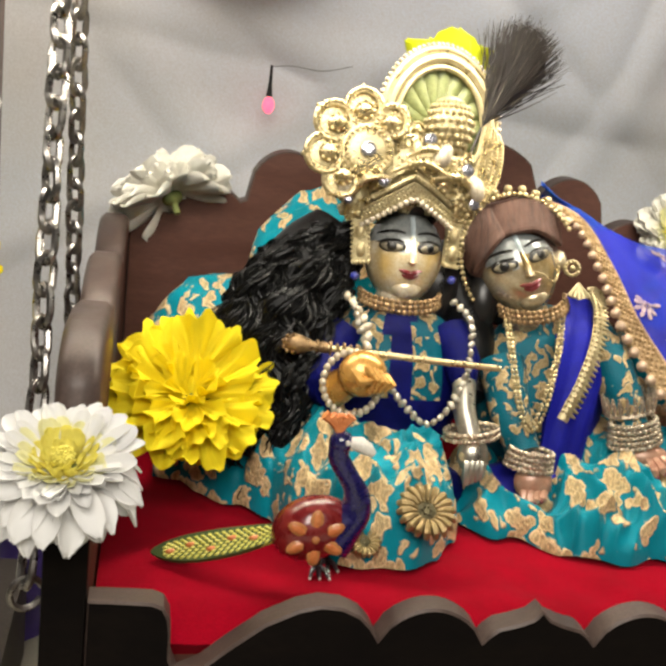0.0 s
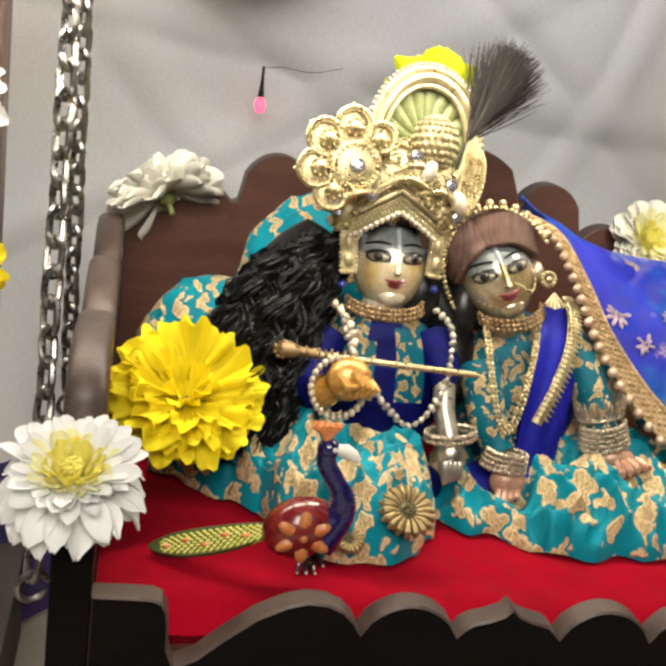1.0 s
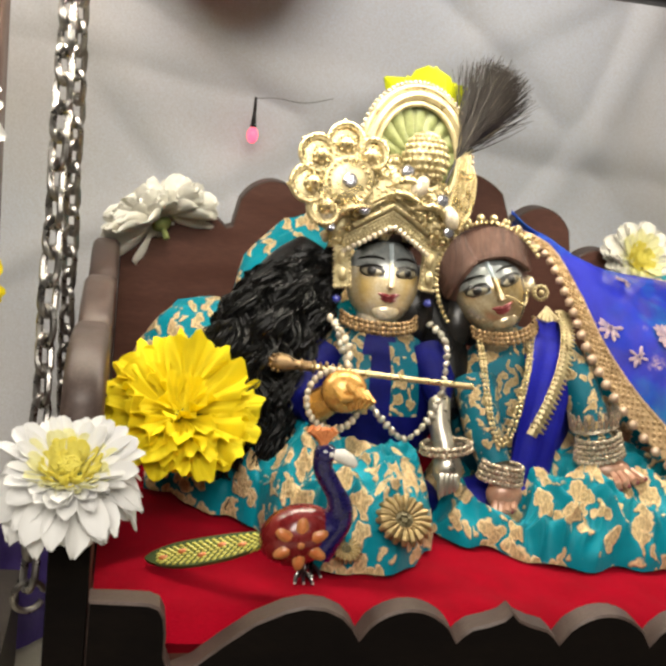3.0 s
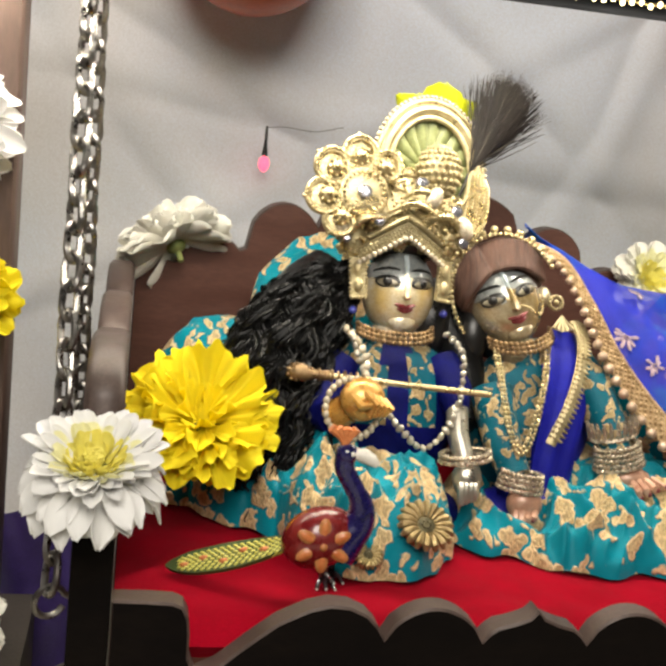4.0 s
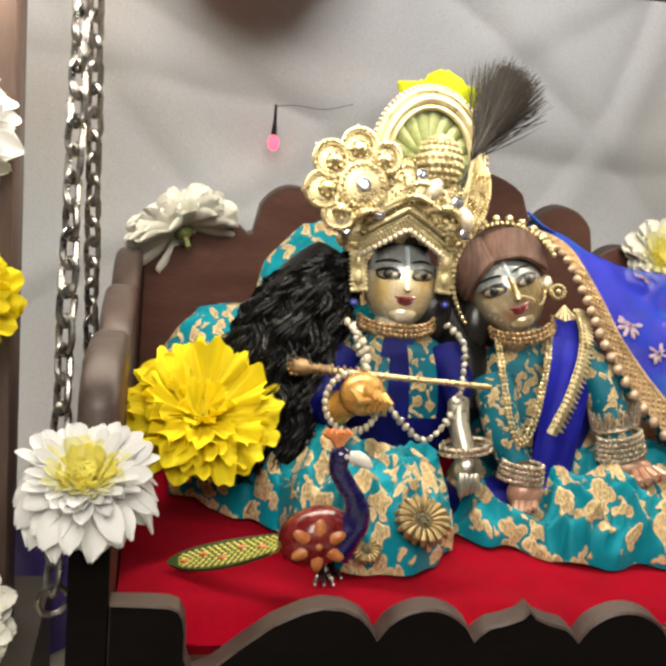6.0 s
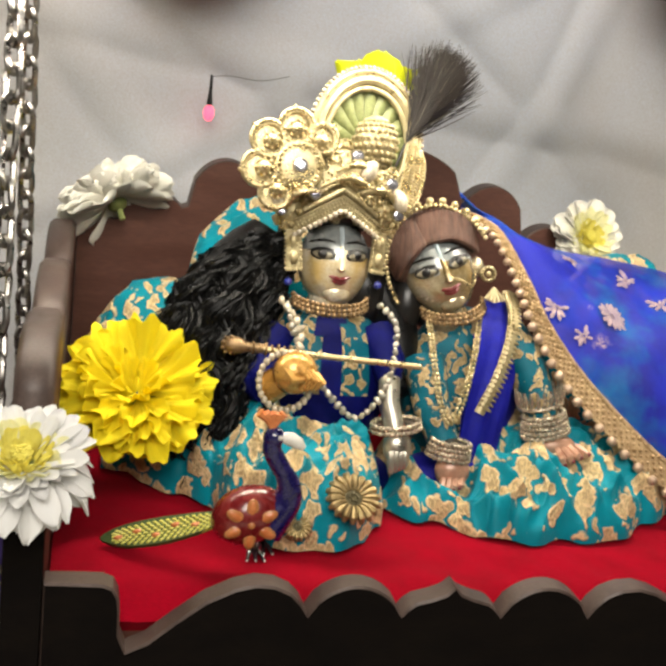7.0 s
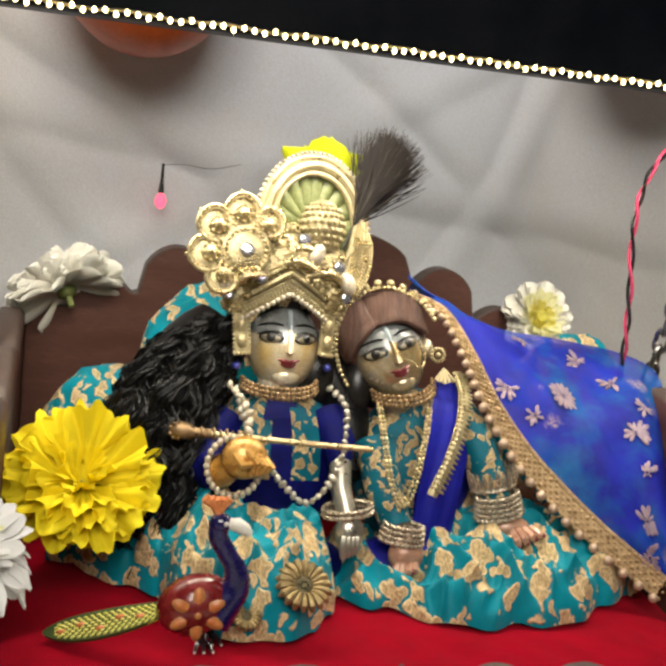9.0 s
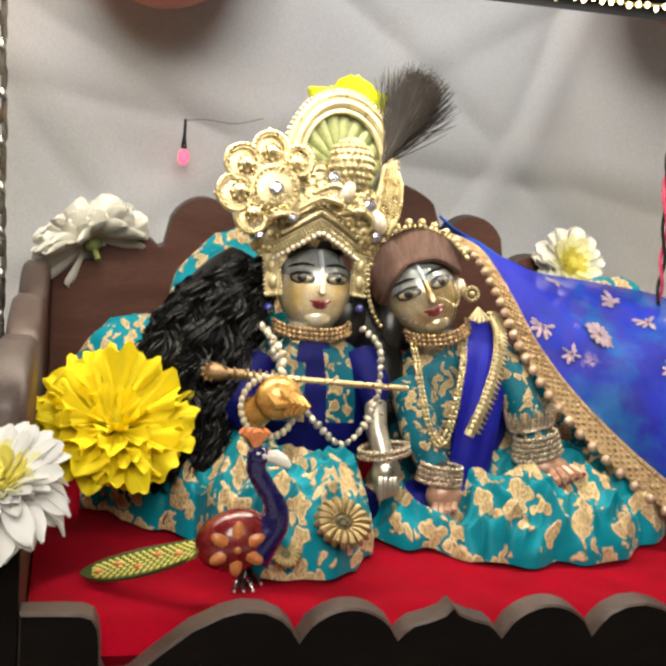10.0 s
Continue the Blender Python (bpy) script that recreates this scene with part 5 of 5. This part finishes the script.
for k in range(2, 58, 2):
    t = (line[min(k + 1, 59)] - line[k - 1]).normalized()
    n = Vector((0, -1, 0)).cross(t).normalized()
    g.tube([line[k] + n * 0.0018, line[k] + n * 0.0044 + Vector((0, -0.0004, -0.0004))], [0.0012, 0.0003], 0, 5)
    g.beads([line[k] + Vector((0, -0.0011, 0)), line[k] - n * 0.0018 + Vector((0, -0.0008, 0))], 0.0008, 0, 7, 5)
solid("sash_edging", g, PALE_GOLD, "pale gold toothed edging along the sash", "trim", DOLLS)

# ---- veil ----
def veil_cloth():
    m, nodes, links, bsdf = nodes_of("blue_chiffon")
    tone = noise_of(nodes, links, 38, 4, 0.6)
    col = mixer(nodes, links, tone, (0.005, 0.008, 0.20), (0.008, 0.018, 0.36))
    co = nodes.new("ShaderNodeTexCoord")
    vor = nodes.new("ShaderNodeTexVoronoi")
    vor.inputs["Scale"].default_value = 30
    warp = nodes.new("ShaderNodeTexNoise")
    warp.inputs["Scale"].default_value = 130
    links.new(co.outputs["Object"], warp.inputs[0])
    add = nodes.new("ShaderNodeVectorMath")
    add.operation = "MULTIPLY_ADD"
    add.inputs[1].default_value = (0.014, 0.014, 0.014)
    links.new(warp.outputs["Color"], add.inputs[0])
    links.new(co.outputs["Object"], add.inputs[2])
    links.new(add.outputs[0], vor.inputs[0])
    near = nodes.new("ShaderNodeMapRange")
    near.inputs[1].default_value, near.inputs[2].default_value = 0.20, 0.08
    links.new(vor.outputs["Distance"], near.inputs[0])
    thread = noise_of(nodes, links, 700, 3, 0.6, None, 0.36, 0.62)
    f = nodes.new("ShaderNodeMath")
    f.operation = "MULTIPLY"
    links.new(near.outputs[0], f.inputs[0])
    links.new(thread, f.inputs[1])
    leafy = noise_of(nodes, links, 24, 4, 0.65, None, 0.50, 0.72)
    col = mixer(nodes, links, leafy, col, (0.0, 0.10, 0.30))
    links.new(mixer(nodes, links, f.outputs[0], col, (0.34, 0.24, 0.28)), bsdf.inputs["Base Color"])
    bsdf.inputs["Roughness"].default_value = 0.6
    bsdf.inputs["Specular IOR Level"].default_value = 0.2
    bsdf.inputs["Alpha"].default_value = 0.80
    bumped(nodes, links, bsdf, noise_of(nodes, links, 1400, 2), 0.2, 0.0003)
    return m


VEIL = veil_cloth()
VA = smooth_line(cs([(6.2, 10.2, -1.6), (7.75, 9.4, -1.0), (9.0, 7.3, -0.5), (10.1, 4.9, 0.0), (11.9, 2.3, 0.6), (14.6, -0.4, 1.4), (18.0, -3.0, 2.0)]), 60)
def border_width(k):
    return 0.0022 + 0.0075 * min(1, max(0, k / 59 - 0.12) * 1.7)


def border_side(line, k):
    return Vector((0, -1, 0)).cross((line[min(k + 1, 59)] - line[max(k - 1, 0)]).normalized()).normalized()


VA = [p + border_side(VA, k) * (0.55 * border_width(k)) for k, p in enumerate(VA)]
VB = smooth_line([DOLLS.inverted() @ Vector(p) for p in ((0.030, 0.150, 0.134), (0.066, 0.180, 0.113), (0.098, 0.188, 0.104), (0.130, 0.188, 0.101), (0.168, 0.178, 0.096), (0.171, 0.148, 0.088), (0.166, 0.119, 0.050), (0.161, 0.100, 0.003))], 60)


def veil_point(u, v):
    i = u * 59
    k = min(int(i), 58)
    p, q = VA[k].lerp(VA[k + 1], i - k), VB[k].lerp(VB[k + 1], i - k)
    r = p.lerp(q, v)
    s = math.sin(math.pi * v)
    r.y += -0.010 * s * (0.3 + 0.7 * u) + 0.0030 * s * math.sin(10 * v + 5 * u) + 0.0022 * s * noise.noise(Vector((u * 7, v * 6, 3.1)))
    r.z += 0.004 * s * math.sin(3 * u) + 0.002 * noise.noise(Vector((u * 9, v * 3, 8.1))) * s
    return r


veil = thing("veil", "sheer royal blue veil with a gold beaded border over the cushion", "veil", DOLLS)
part("cloth", Geo().sheet(90, 60, veil_point), VEIL, veil, "sheer royal blue chiffon with faded gold sprays", angle=80)

# pale sprays embroidered on the veil
SPRAY = surface("faded_rose_gold_thread", (0.20, 0.15, 0.22), (0.42, 0.31, 0.33), 0.35, 0.35, 300, 1800, 0.4, 0.0003)
rnd = random.Random(23)
SPOTS = [(a / 60, b / 40) for a in range(4, 58) for b in range(4, 39)]
for x, z, size, n in ((0.1085, 0.084, 0.0088, 14), (0.098, 0.102, 0.0050, 8), (0.078, 0.088, 0.0045, 8), (0.090, 0.075, 0.0042, 7), (0.142, 0.070, 0.0060, 8), (0.144, 0.055, 0.0045, 7), (0.142, 0.036, 0.0065, 8), (0.137, 0.020, 0.0055, 8), (0.140, 0.089, 0.0055, 8), (0.125, 0.096, 0.0055, 8), (0.150, 0.082, 0.0040, 7)):
    u, v = min(SPOTS, key=lambda q: (DOLLS @ veil_point(*q) - Vector((x, 0.13, z))).xz.length)
    p = veil_point(u, v)
    e1 = (veil_point(u + 0.01, v) - p).normalized()
    e2 = (veil_point(u, v + 0.01) - p)
    e2 = (e2 - e1 * e2.dot(e1)).normalized()
    up = e1.cross(e2)
    if up.y > 0:
        up = -up
    g = Geo()
    for k in range(n if n > 10 else 2 * n):
        a = 2 * math.pi * (k + rnd.uniform(-0.2, 0.2)) / n if n > 10 else rnd.uniform(0, 6.28)
        d = e1 * math.cos(a) + e2 * math.sin(a)
        r = size * (rnd.uniform(0.85, 1.05) if n > 10 else rnd.uniform(0.4, 1.5))
        g.tube([p + d * (r * f) + up * 0.0008 for f in (0.2, 0.5, 0.8, 1.0)], [0.0004, r * 0.13, r * 0.17, r * 0.05], 0, 7, flat=0.35, up=up)
    g.beads([p + up * 0.0010 + e1 * (0.001 * math.cos(k)) + e2 * (0.001 * math.sin(k)) for k in range(6)], 0.0005, 0, 6, 5)
    part("spray", g, SPRAY, veil, "faded rose gold thread flower")

border = Geo()
ROSE = Geo().ball((0, 0, 0), 1.0, 0, 12, 9).mesh("pearl", [surface("rose_pearl", (0.36, 0.25, 0.17), (0.48, 0.35, 0.25), 0.2, 0.3, 200, 900, 0.0, coat=0.5)])
for k in range(1, 59):
    f = k / 59
    t = (VA[k + 1] - VA[k - 1]).normalized()
    n = Vector((0, -1, 0)).cross(t).normalized()
    wide = border_width(k)
    border.tube([VA[k] - n * wide * 0.05, VA[k] - n * wide], [0.0012, 0.0010], 0, 6)
    for j in range(6):
        p = VA[k].lerp(VA[k + 1], 0.5 * (j % 2)) - n * wide * (0.05 + 0.19 * j) + Vector((0, -0.0014, 0))
        border.ball(p, 0.0008 + 0.0003 * ((j * 7 + k) % 3 == 0), 0, 7, 5)
    if k % 2 == 0:
        s = 0.0012 + 0.0012 * min(1, f * 2.0)
        part("pearl", ROSE, None, veil, at=Matrix.Translation(VA[k] - n * (wide + 0.0012) + Vector((0, -0.0016, 0))) @ Matrix.Diagonal((s, s, s, 1)))
border.tube([p + Vector((0, -0.0004, 0)) for p in VA], 0.0013, 0, 7)


def border_point(u, v):
    k = min(int(u * 57) + 1, 58)
    n = Vector((0, -1, 0)).cross((VA[k + 1 if k < 59 else k] - VA[k - 1]).normalized()).normalized()
    return VA[k] - n * (0.0024 + 0.0078 * min(1, max(0, k / 59 - 0.12) * 1.7)) * v + Vector((0, -0.0006, 0))


border.sheet(57, 3, border_point, 0.0005)
part("border", border, [COPPER], veil, "broad antique gold beaded border")


# ---- brocade skirts spread on the cushion ----
def lerp_rows(rows, x):
    for (a, *p), (b, *q) in zip(rows, rows[1:]):
        if x <= b:
            f = max(0.0, (x - a) / (b - a))
            f = f * f * (3 - 2 * f)
            return [m + (n - m) * f for m, n in zip(p, q)]
    return list(rows[-1][1:])


def skirt(label, rows, x0, x1, back, seed, folds):
    """rows: x, y of the hem, height of the knee, height at the back."""
    def fn(u, v):
        x = x0 + (x1 - x0) * u
        hem, knee, rear = lerp_rows(rows, x)
        hem += 0.35 * math.sin(x * 1.9 + seed) * math.sin(x * 0.7)
        y = hem + (back - hem) * (v ** 1.35)
        rise = 1 - (1 - min(1.0, v / 0.36)) ** 2.2
        z = -0.15 + (knee + 0.15) * rise + (rear - knee) * max(0.0, v - 0.3) / 0.7
        wave = math.sin(folds * x + 2.6 * v + seed + 1.2 * noise.noise(Vector((x * 0.4, v * 2, seed))))
        amp = 0.50 * math.sin(math.pi * min(1, 0.06 + v)) * (0.5 + 0.5 * noise.noise(Vector((x * 0.5, seed, 0.4))) + 0.25)
        crest = 1 - 2.6 * abs(noise.noise(Vector((x * 0.50 + 0.35 * y, y * 0.42 - 0.2 * x, seed + 3))))
        crease = 1 - 2.6 * abs(noise.noise(Vector((x * 1.05 - 0.4 * y, y * 0.95 + 0.3 * x, seed + 7))))
        z += 0.95 * amp * wave + 0.15 * rise * noise.noise(Vector((x * 1.3, y * 1.3, seed))) + rise * (0.70 * crest + 0.34 * crease)
        y -= 0.30 * rise * crease * (1 - v)
        y -= 0.25 * amp * math.cos(folds * x + 2 * v)
        edge = min(u, 1 - u) * 14
        z = -0.15 + (z + 0.15) * min(1.0, 0.12 + edge) if edge < 1 else z
        return (x * 0.01, y * 0.01, max(z, -0.18) * 0.01)
    ob = thing("skirt", label, "skirt", group="brocade skirts")
    part("cloth", Geo().sheet(210, 84, fn, 0.0012), TEAL, ob, "teal cloth with gold leaf brocade", angle=70)
    return fn


lap = skirt("teal and gold brocade skirt of the flute player on the cushion", [(-12.6, 12.8, 1.0, 0.6), (-11.6, 12.0, 1.5, 1.0), (-10.8, 11.2, 1.7, 1.1), (-9.3, 10.2, 1.6, 1.0), (-8.1, 9.2, 2.1, 1.7), (-7.2, 6.6, 2.7, 3.0), (-5.8, 5.1, 2.9, 3.3), (-3.7, 5.2, 2.5, 2.9), (-2.0, 5.7, 2.2, 2.9), (-0.9, 7.4, 1.6, 2.4), (-0.3, 9.2, 1.0, 2.2)], -12.6, -0.3, 14.3, 1.3, 2.1)
skirt("teal and gold brocade skirt of the inclined doll on the cushion", [(-0.8, 9.7, 0.8, 1.5), (1.2, 7.9, 0.7, 1.2), (3.2, 6.9, 0.7, 1.0), (4.6, 6.4, 1.6, 2.6), (6.3, 6.1, 1.7, 2.8), (9.1, 6.5, 1.7, 2.6), (12.0, 8.0, 1.4, 2.4), (14.0, 9.6, 1.0, 1.4), (15.6, 10.8, 0.5, 0.6)], -0.8, 15.6, 13.0, 4.1, 2.3)

# round sequin flowers sewn on the skirt
BRONZE = surface("dark_bronze_sequin", (0.06, 0.05, 0.025), (0.14, 0.12, 0.06), 0.25, 0.6, 300, 1500, 0.2, 0.0002)


def sewn_on(fn, x, z, out):
    """Where the cloth's front comes nearest the given place, at a fixed tilt that fits the camera's view."""
    best = None
    for i in range(1, 100):
        for j in range(2, 60):
            u, v = i / 100, j / 100
            p = Vector(fn(u, v))
            d = abs(p.x - x) + abs(p.z - z) + 0.4 * v * 0.01
            if best is None or d < best[0]:
                best = (d, p)
    return Matrix.Translation(best[1] + Vector((0, -0.8, 0.6)) * out) @ pose(0, 0, 0, -52, 0, 5)


g = Geo()
for k in range(18):
    a = 2 * math.pi * k / 18
    s, t = math.sin(a), math.cos(a)
    g.tube([(0.0036 * t, -0.0006, 0.0036 * s), (0.0066 * t, -0.0018, 0.0066 * s), (0.0094 * t, -0.0010, 0.0094 * s), (0.0112 * t, 0.0004, 0.0112 * s)], [0.0005, 0.0012, 0.0017, 0.0008], 0, 7)
    g.ball((0.0042 * t, -0.0010, 0.0042 * s), 0.0007, 0, 7, 5)
g.ball((0, 0.0002, 0), (0.0058, 0.0012, 0.0058), 1, 16, 8)
g.beads([(0.0016 * math.cos(k), -0.0011, 0.0016 * math.sin(k)) for k in range(6)], 0.0006, 1, 6, 5)
applique = solid("sequin_flower", g, [DULL_GOLD, BRONZE], "round gold sequin flower with a dark centre on the skirt", "applique", sewn_on(lap, -0.0275, 0.0190, 0.0016), "sequin flowers")
copy_thing(applique, sewn_on(lap, -0.0500, 0.0080, 0.0012)).scale = (0.55, 0.55, 0.55)

# ---- peacock figure ----
B = Vector((-0.0725, 0.0345, 0.0228))
torso = Geo().ball(B, (0.0140, 0.0098, 0.0114), 0, 28, 20, shape=lambda q, p: q + Vector((0, 0, 0.002 * p.x)))
neck = smooth_line([(-0.0660, 0.0335, 0.0190), (-0.0625, 0.0330, 0.0240), (-0.0590, 0.0325, 0.0300), (-0.0592, 0.0318, 0.0370), (-0.0632, 0.0312, 0.0440), (-0.0668, 0.0308, 0.0500), (-0.0672, 0.0305, 0.0545)], 26)
throat = Geo().tube(neck, [0.0082 - 0.0046 * min(1, k / 15) for k in range(26)], 0, 14)
throat.ball((-0.0668, 0.0302, 0.0560), (0.0042, 0.0038, 0.0038), 0, 16, 12)
bill = Geo().tube([(-0.0645, 0.0295, 0.0562), (-0.0610, 0.0285, 0.0560), (-0.0580, 0.0278, 0.0546), (-0.0560, 0.0275, 0.0530)], [0.0018, 0.0027, 0.0023, 0.0012], 0, 12)
tuft = Geo()
for k in range(5):
    a = -0.5 + 0.25 * k
    tuft.tube([(-0.0680, 0.0300, 0.0590), (-0.0680 + 0.004 * a, 0.0300, 0.0625), (-0.0688 + 0.009 * a, 0.0298, 0.0652)], [0.0010, 0.0013, 0.0018], 0, 7)
pupil = Geo().ball((-0.0652, 0.0268, 0.0568), (0.0010, 0.0006, 0.0010), 0, 8, 6)
limbs = []
for sy, fx in ((0.000, -0.0665), (0.006, -0.0625)):
    limb = Geo().tube([(fx - 0.004, 0.034 + sy, 0.018), (fx - 0.001, 0.046 + sy, 0.006), (fx, 0.050 + sy, 0.001)], [0.0030, 0.0017, 0.0015], 0, 8)
    for dx in (-0.003, 0.0005, 0.004):
        limb.tube([(fx, 0.050 + sy, 0.001), (fx + dx * 0.7, 0.047 + sy, 0.0), (fx + dx, 0.0445 + sy, -0.0018)], [0.0010, 0.0010, 0.0006], 0, 7)
        limb.ball((fx + dx, 0.0442 + sy, -0.0016), 0.0005, 1, 8, 6)
    limbs.append(limb)
def tail_point(u, v):
    x = -0.0815 - 0.0435 * u
    w = (0.0020 if u < 0.74 else 0.0020 * math.sqrt(max(0.004, 1 - ((u - 0.74) / 0.262) ** 2))) + 0.0044 * math.sin(math.pi * min(1, 0.08 + u * 0.80)) * (1 if u < 0.74 else math.sqrt(max(0.004, 1 - ((u - 0.74) / 0.262) ** 2)))
    s = (v - 0.5) * 2
    return (x, 0.039 + 0.017 * u + s * w * 0.80, 0.0185 - 0.0185 * u - 0.004 * u * (1 - u) + s * w * 0.45)
train = Geo().sheet(30, 12, tail_point, 0.0016, 0)
barbs, eyespots = [], []
for i in range(17):
    for j in range(7):
        u, v = 0.06 + 0.935 * (i + 0.5 * (j % 2)) / 17.5, 0.04 + 0.92 * j / 6
        p = Vector(tail_point(u, v)) + Vector((0, -0.0003, 0.0003))
        q = Vector(tail_point(max(0, u - 0.085), 0.5 + (v - 0.5) * 0.55)) + Vector((0, -0.0009, 0.0009))
        barbs.append(Geo().tube([q, (p + q) / 2 + Vector((0, -0.0005, 0.0005)), p], [0.0003, 0.00085, 0.0003], 0, 5))
for u, v in ((0.20, 0.45), (0.36, 0.62), (0.52, 0.36), (0.68, 0.62), (0.84, 0.45)):
    p = Vector(tail_point(u, v)) + Vector((0, -0.0008, 0.0008))
    eyespots.append(Geo().ball(p, (0.0028, 0.0011, 0.0012), 0, 10, 8))
for ang, r in [(90 + 60 * k, 0.0050) for k in range(6)]:
    a = radians(ang)
    p = B + Vector((0.0068 * math.cos(a), 0, 0.0062 * math.sin(a)))
    p.y = B.y - 0.0098 * math.sqrt(max(0.05, 1 - ((p.x - B.x) / 0.0140) ** 2 - ((p.z - B.z) / 0.0114) ** 2)) - 0.0001
    m = Matrix.Translation(p) @ pose(0, 0, 0, 0, 90 - ang, 0)
    torso.ball((0, 0, 0), (0.0023, 0.0007, 0.0041), 2, 12, 8, m)
    torso.ball((0, -0.0004, 0.0002), (0.0014, 0.0006, 0.0029), 1, 10, 8, m)
torso.ball((B.x, B.y - 0.0098, B.z), (0.0014, 0.0008, 0.0014), 2, 10, 8)
paints = [surface("dark_red_enamel", (0.13, 0.008, 0.010), (0.22, 0.020, 0.016), 0.2, 0, 200, 900, 0.05, 0.0002, coat=0.6),
          surface("midnight_blue_enamel", (0.006, 0.005, 0.050), (0.014, 0.010, 0.10), 0.2, 0, 300, 900, 0.1, 0.0002, coat=0.6),
          surface("white_enamel", (0.66, 0.62, 0.55), (0.76, 0.73, 0.66), 0.25, 0, 200, 900, 0.0, coat=0.4),
          surface("orange_enamel", (0.55, 0.15, 0.04), (0.66, 0.24, 0.08), 0.3, 0, 300, 900, 0.1, 0.0002, coat=0.4),
          surface("dark_leg_enamel", (0.03, 0.012, 0.015), (0.05, 0.02, 0.03), 0.25, 0, 200, 900, 0.0, coat=0.4),
          surface("dark_green_enamel", (0.035, 0.06, 0.015), (0.06, 0.09, 0.02), 0.35, 0, 300, 900, 0.1, 0.0002),
          surface("yellow_green_enamel", (0.46, 0.44, 0.06), (0.58, 0.54, 0.12), 0.35, 0, 500, 1200, 0.1, 0.0002),
          surface("ochre_enamel", (0.45, 0.16, 0.05), (0.55, 0.24, 0.08), 0.3, 0, 300, 900, 0.1, 0.0002, coat=0.4)]
peacock = thing("peacock_figurine", "painted peacock figurine standing on the red cushion", "figurine", pose(0.0, 0.0, -0.0010))
part("body", torso, [paints[0], paints[3], paints[7]], peacock, "dark red enamelled body with ochre petals")
part("neck", throat, paints[1], peacock, "midnight blue neck and head")
part("beak", bill, paints[2], peacock, "white beak")
part("crest", tuft, paints[3], peacock, "orange crest")
part("eye", pupil, paints[2], peacock)
for limb in limbs:
    part("leg", limb, [paints[4], paints[2]], peacock, "dark leg with pale claws")
tail = part("tail", train, paints[5], peacock, "long green and yellow feathered tail")
for g in barbs:
    part("barb", g, paints[6], tail)
for g in eyespots:
    part("eyespot", g, paints[3], tail, "orange eyespot")

# ---- round about the swing ----
def balloon(label, place, r, mat, group="balloons"):
    g = Geo().ball((0, 0, 0), (r, r, r * 1.15), 0, 36, 26, shape=lambda q, p: Vector((q.x * (1 - 0.14 * max(0, p.z)), q.y * (1 - 0.14 * max(0, p.z)), q.z)))
    g.tube([(0, 0, r * 1.12), (0, 0, r * 1.20), (0, 0, r * 1.27)], [r * 0.10, r * 0.05, r * 0.11], 0, 10)
    return solid("balloon", g, mat, label, "balloon", Matrix.Translation(place), group)


balloon("orange balloon hanging before the backdrop", (-0.092, 0.305, 0.2860), 0.0540, ORANGE)
balloon("dark red balloon hanging before the backdrop", (0.238, 0.300, 0.300), 0.052, CRIMSON)

lamp = thing("wall_lamp", "small pink glowing lamp hanging on a black wire", "lamp", pose(-0.0715, 0.345, 0.1425))
part("socket", Geo().tube([(0, 0, 0.004), (0, 0, 0.012), (0, 0, 0.022)], [0.0020, 0.0011, 0.0008], 0, 10), INK, lamp, "black socket")
part("bulb", Geo().ball((0, 0, -0.001), (0.0034, 0.0034, 0.0048), 0, 14, 10), glowing("pink_bulb", (1.0, 0.09, 0.16), 2.4), lamp, "glowing pink bulb")
part("wire", Geo().tube(smooth_line([(0, 0, 0.021), (0.012, 0.001, 0.0225), (0.030, 0.002, 0.0215), (0.048, 0.004, 0.026)], 16), 0.0002, 0, 6), INK, lamp, "thin black wire")

g = Geo()
line = smooth_line([(0.1700, 0.145, 0.236), (0.1580, 0.15, 0.212), (0.1480, 0.155, 0.190), (0.1465, 0.158, 0.165), (0.1515, 0.160, 0.130), (0.1545, 0.162, 0.100), (0.1550, 0.165, 0.075)], 70)
for s in range(2):
    g.tube([p + Vector((0.0011 * math.cos(0.55 * k + math.pi * s), 0.0011 * math.sin(0.55 * k + math.pi * s), 0)) for k, p in enumerate(line)], 0.0009, s, 6)
solid("twisted_cord", g, [surface("pink_cord", (0.45, 0.03, 0.09), (0.58, 0.06, 0.14), 0.5, 0, 300, 1500, 0.3, 0.0003), INK], "twisted pink and black cord hanging from the beam", "cord")

def drape(u, v):
    x, z = -0.42 + 0.27 * u, -0.128 + 0.085 * v
    y = 0.225 + 0.02 * (1 - v) ** 2 * -1 + 0.010 * math.sin(34 * u + 2 * v) + 0.010 * noise.noise(Vector((u * 6, v * 3, 1.1)))
    return (x, y, z + 0.006 * noise.noise(Vector((u * 5, 0.3, 4.4))))
solid("purple_cloth", Geo().sheet(60, 20, drape, 0.002), PURPLE, "crumpled purple satin cloth behind the stand", "cloth", angle=80)
solid("low_box", Geo().box((-0.46, 0.02, -0.1295), (-0.182, 0.20, -0.078), 0, 0.003), surface("grey_brown_box", (0.09, 0.075, 0.06), (0.13, 0.11, 0.09), 0.6, 0, 40, 700, 0.2, 0.0004), "low grey brown box beside the swing stand", "box")
g = Geo()
for cx, cy, r in ((-0.155, 0.06, 0.022), (-0.168, 0.11, 0.017), (-0.150, 0.02, 0.015)):
    g.tube([(cx + r * math.cos(a), cy + r * math.sin(a), -0.1285) for a in [2 * math.pi * k / 28 for k in range(28)]], 0.0016, 0, 6, True)
solid("petal_garland", g, YELLOW, "yellow flower chain lying in loops on the table", "garland")
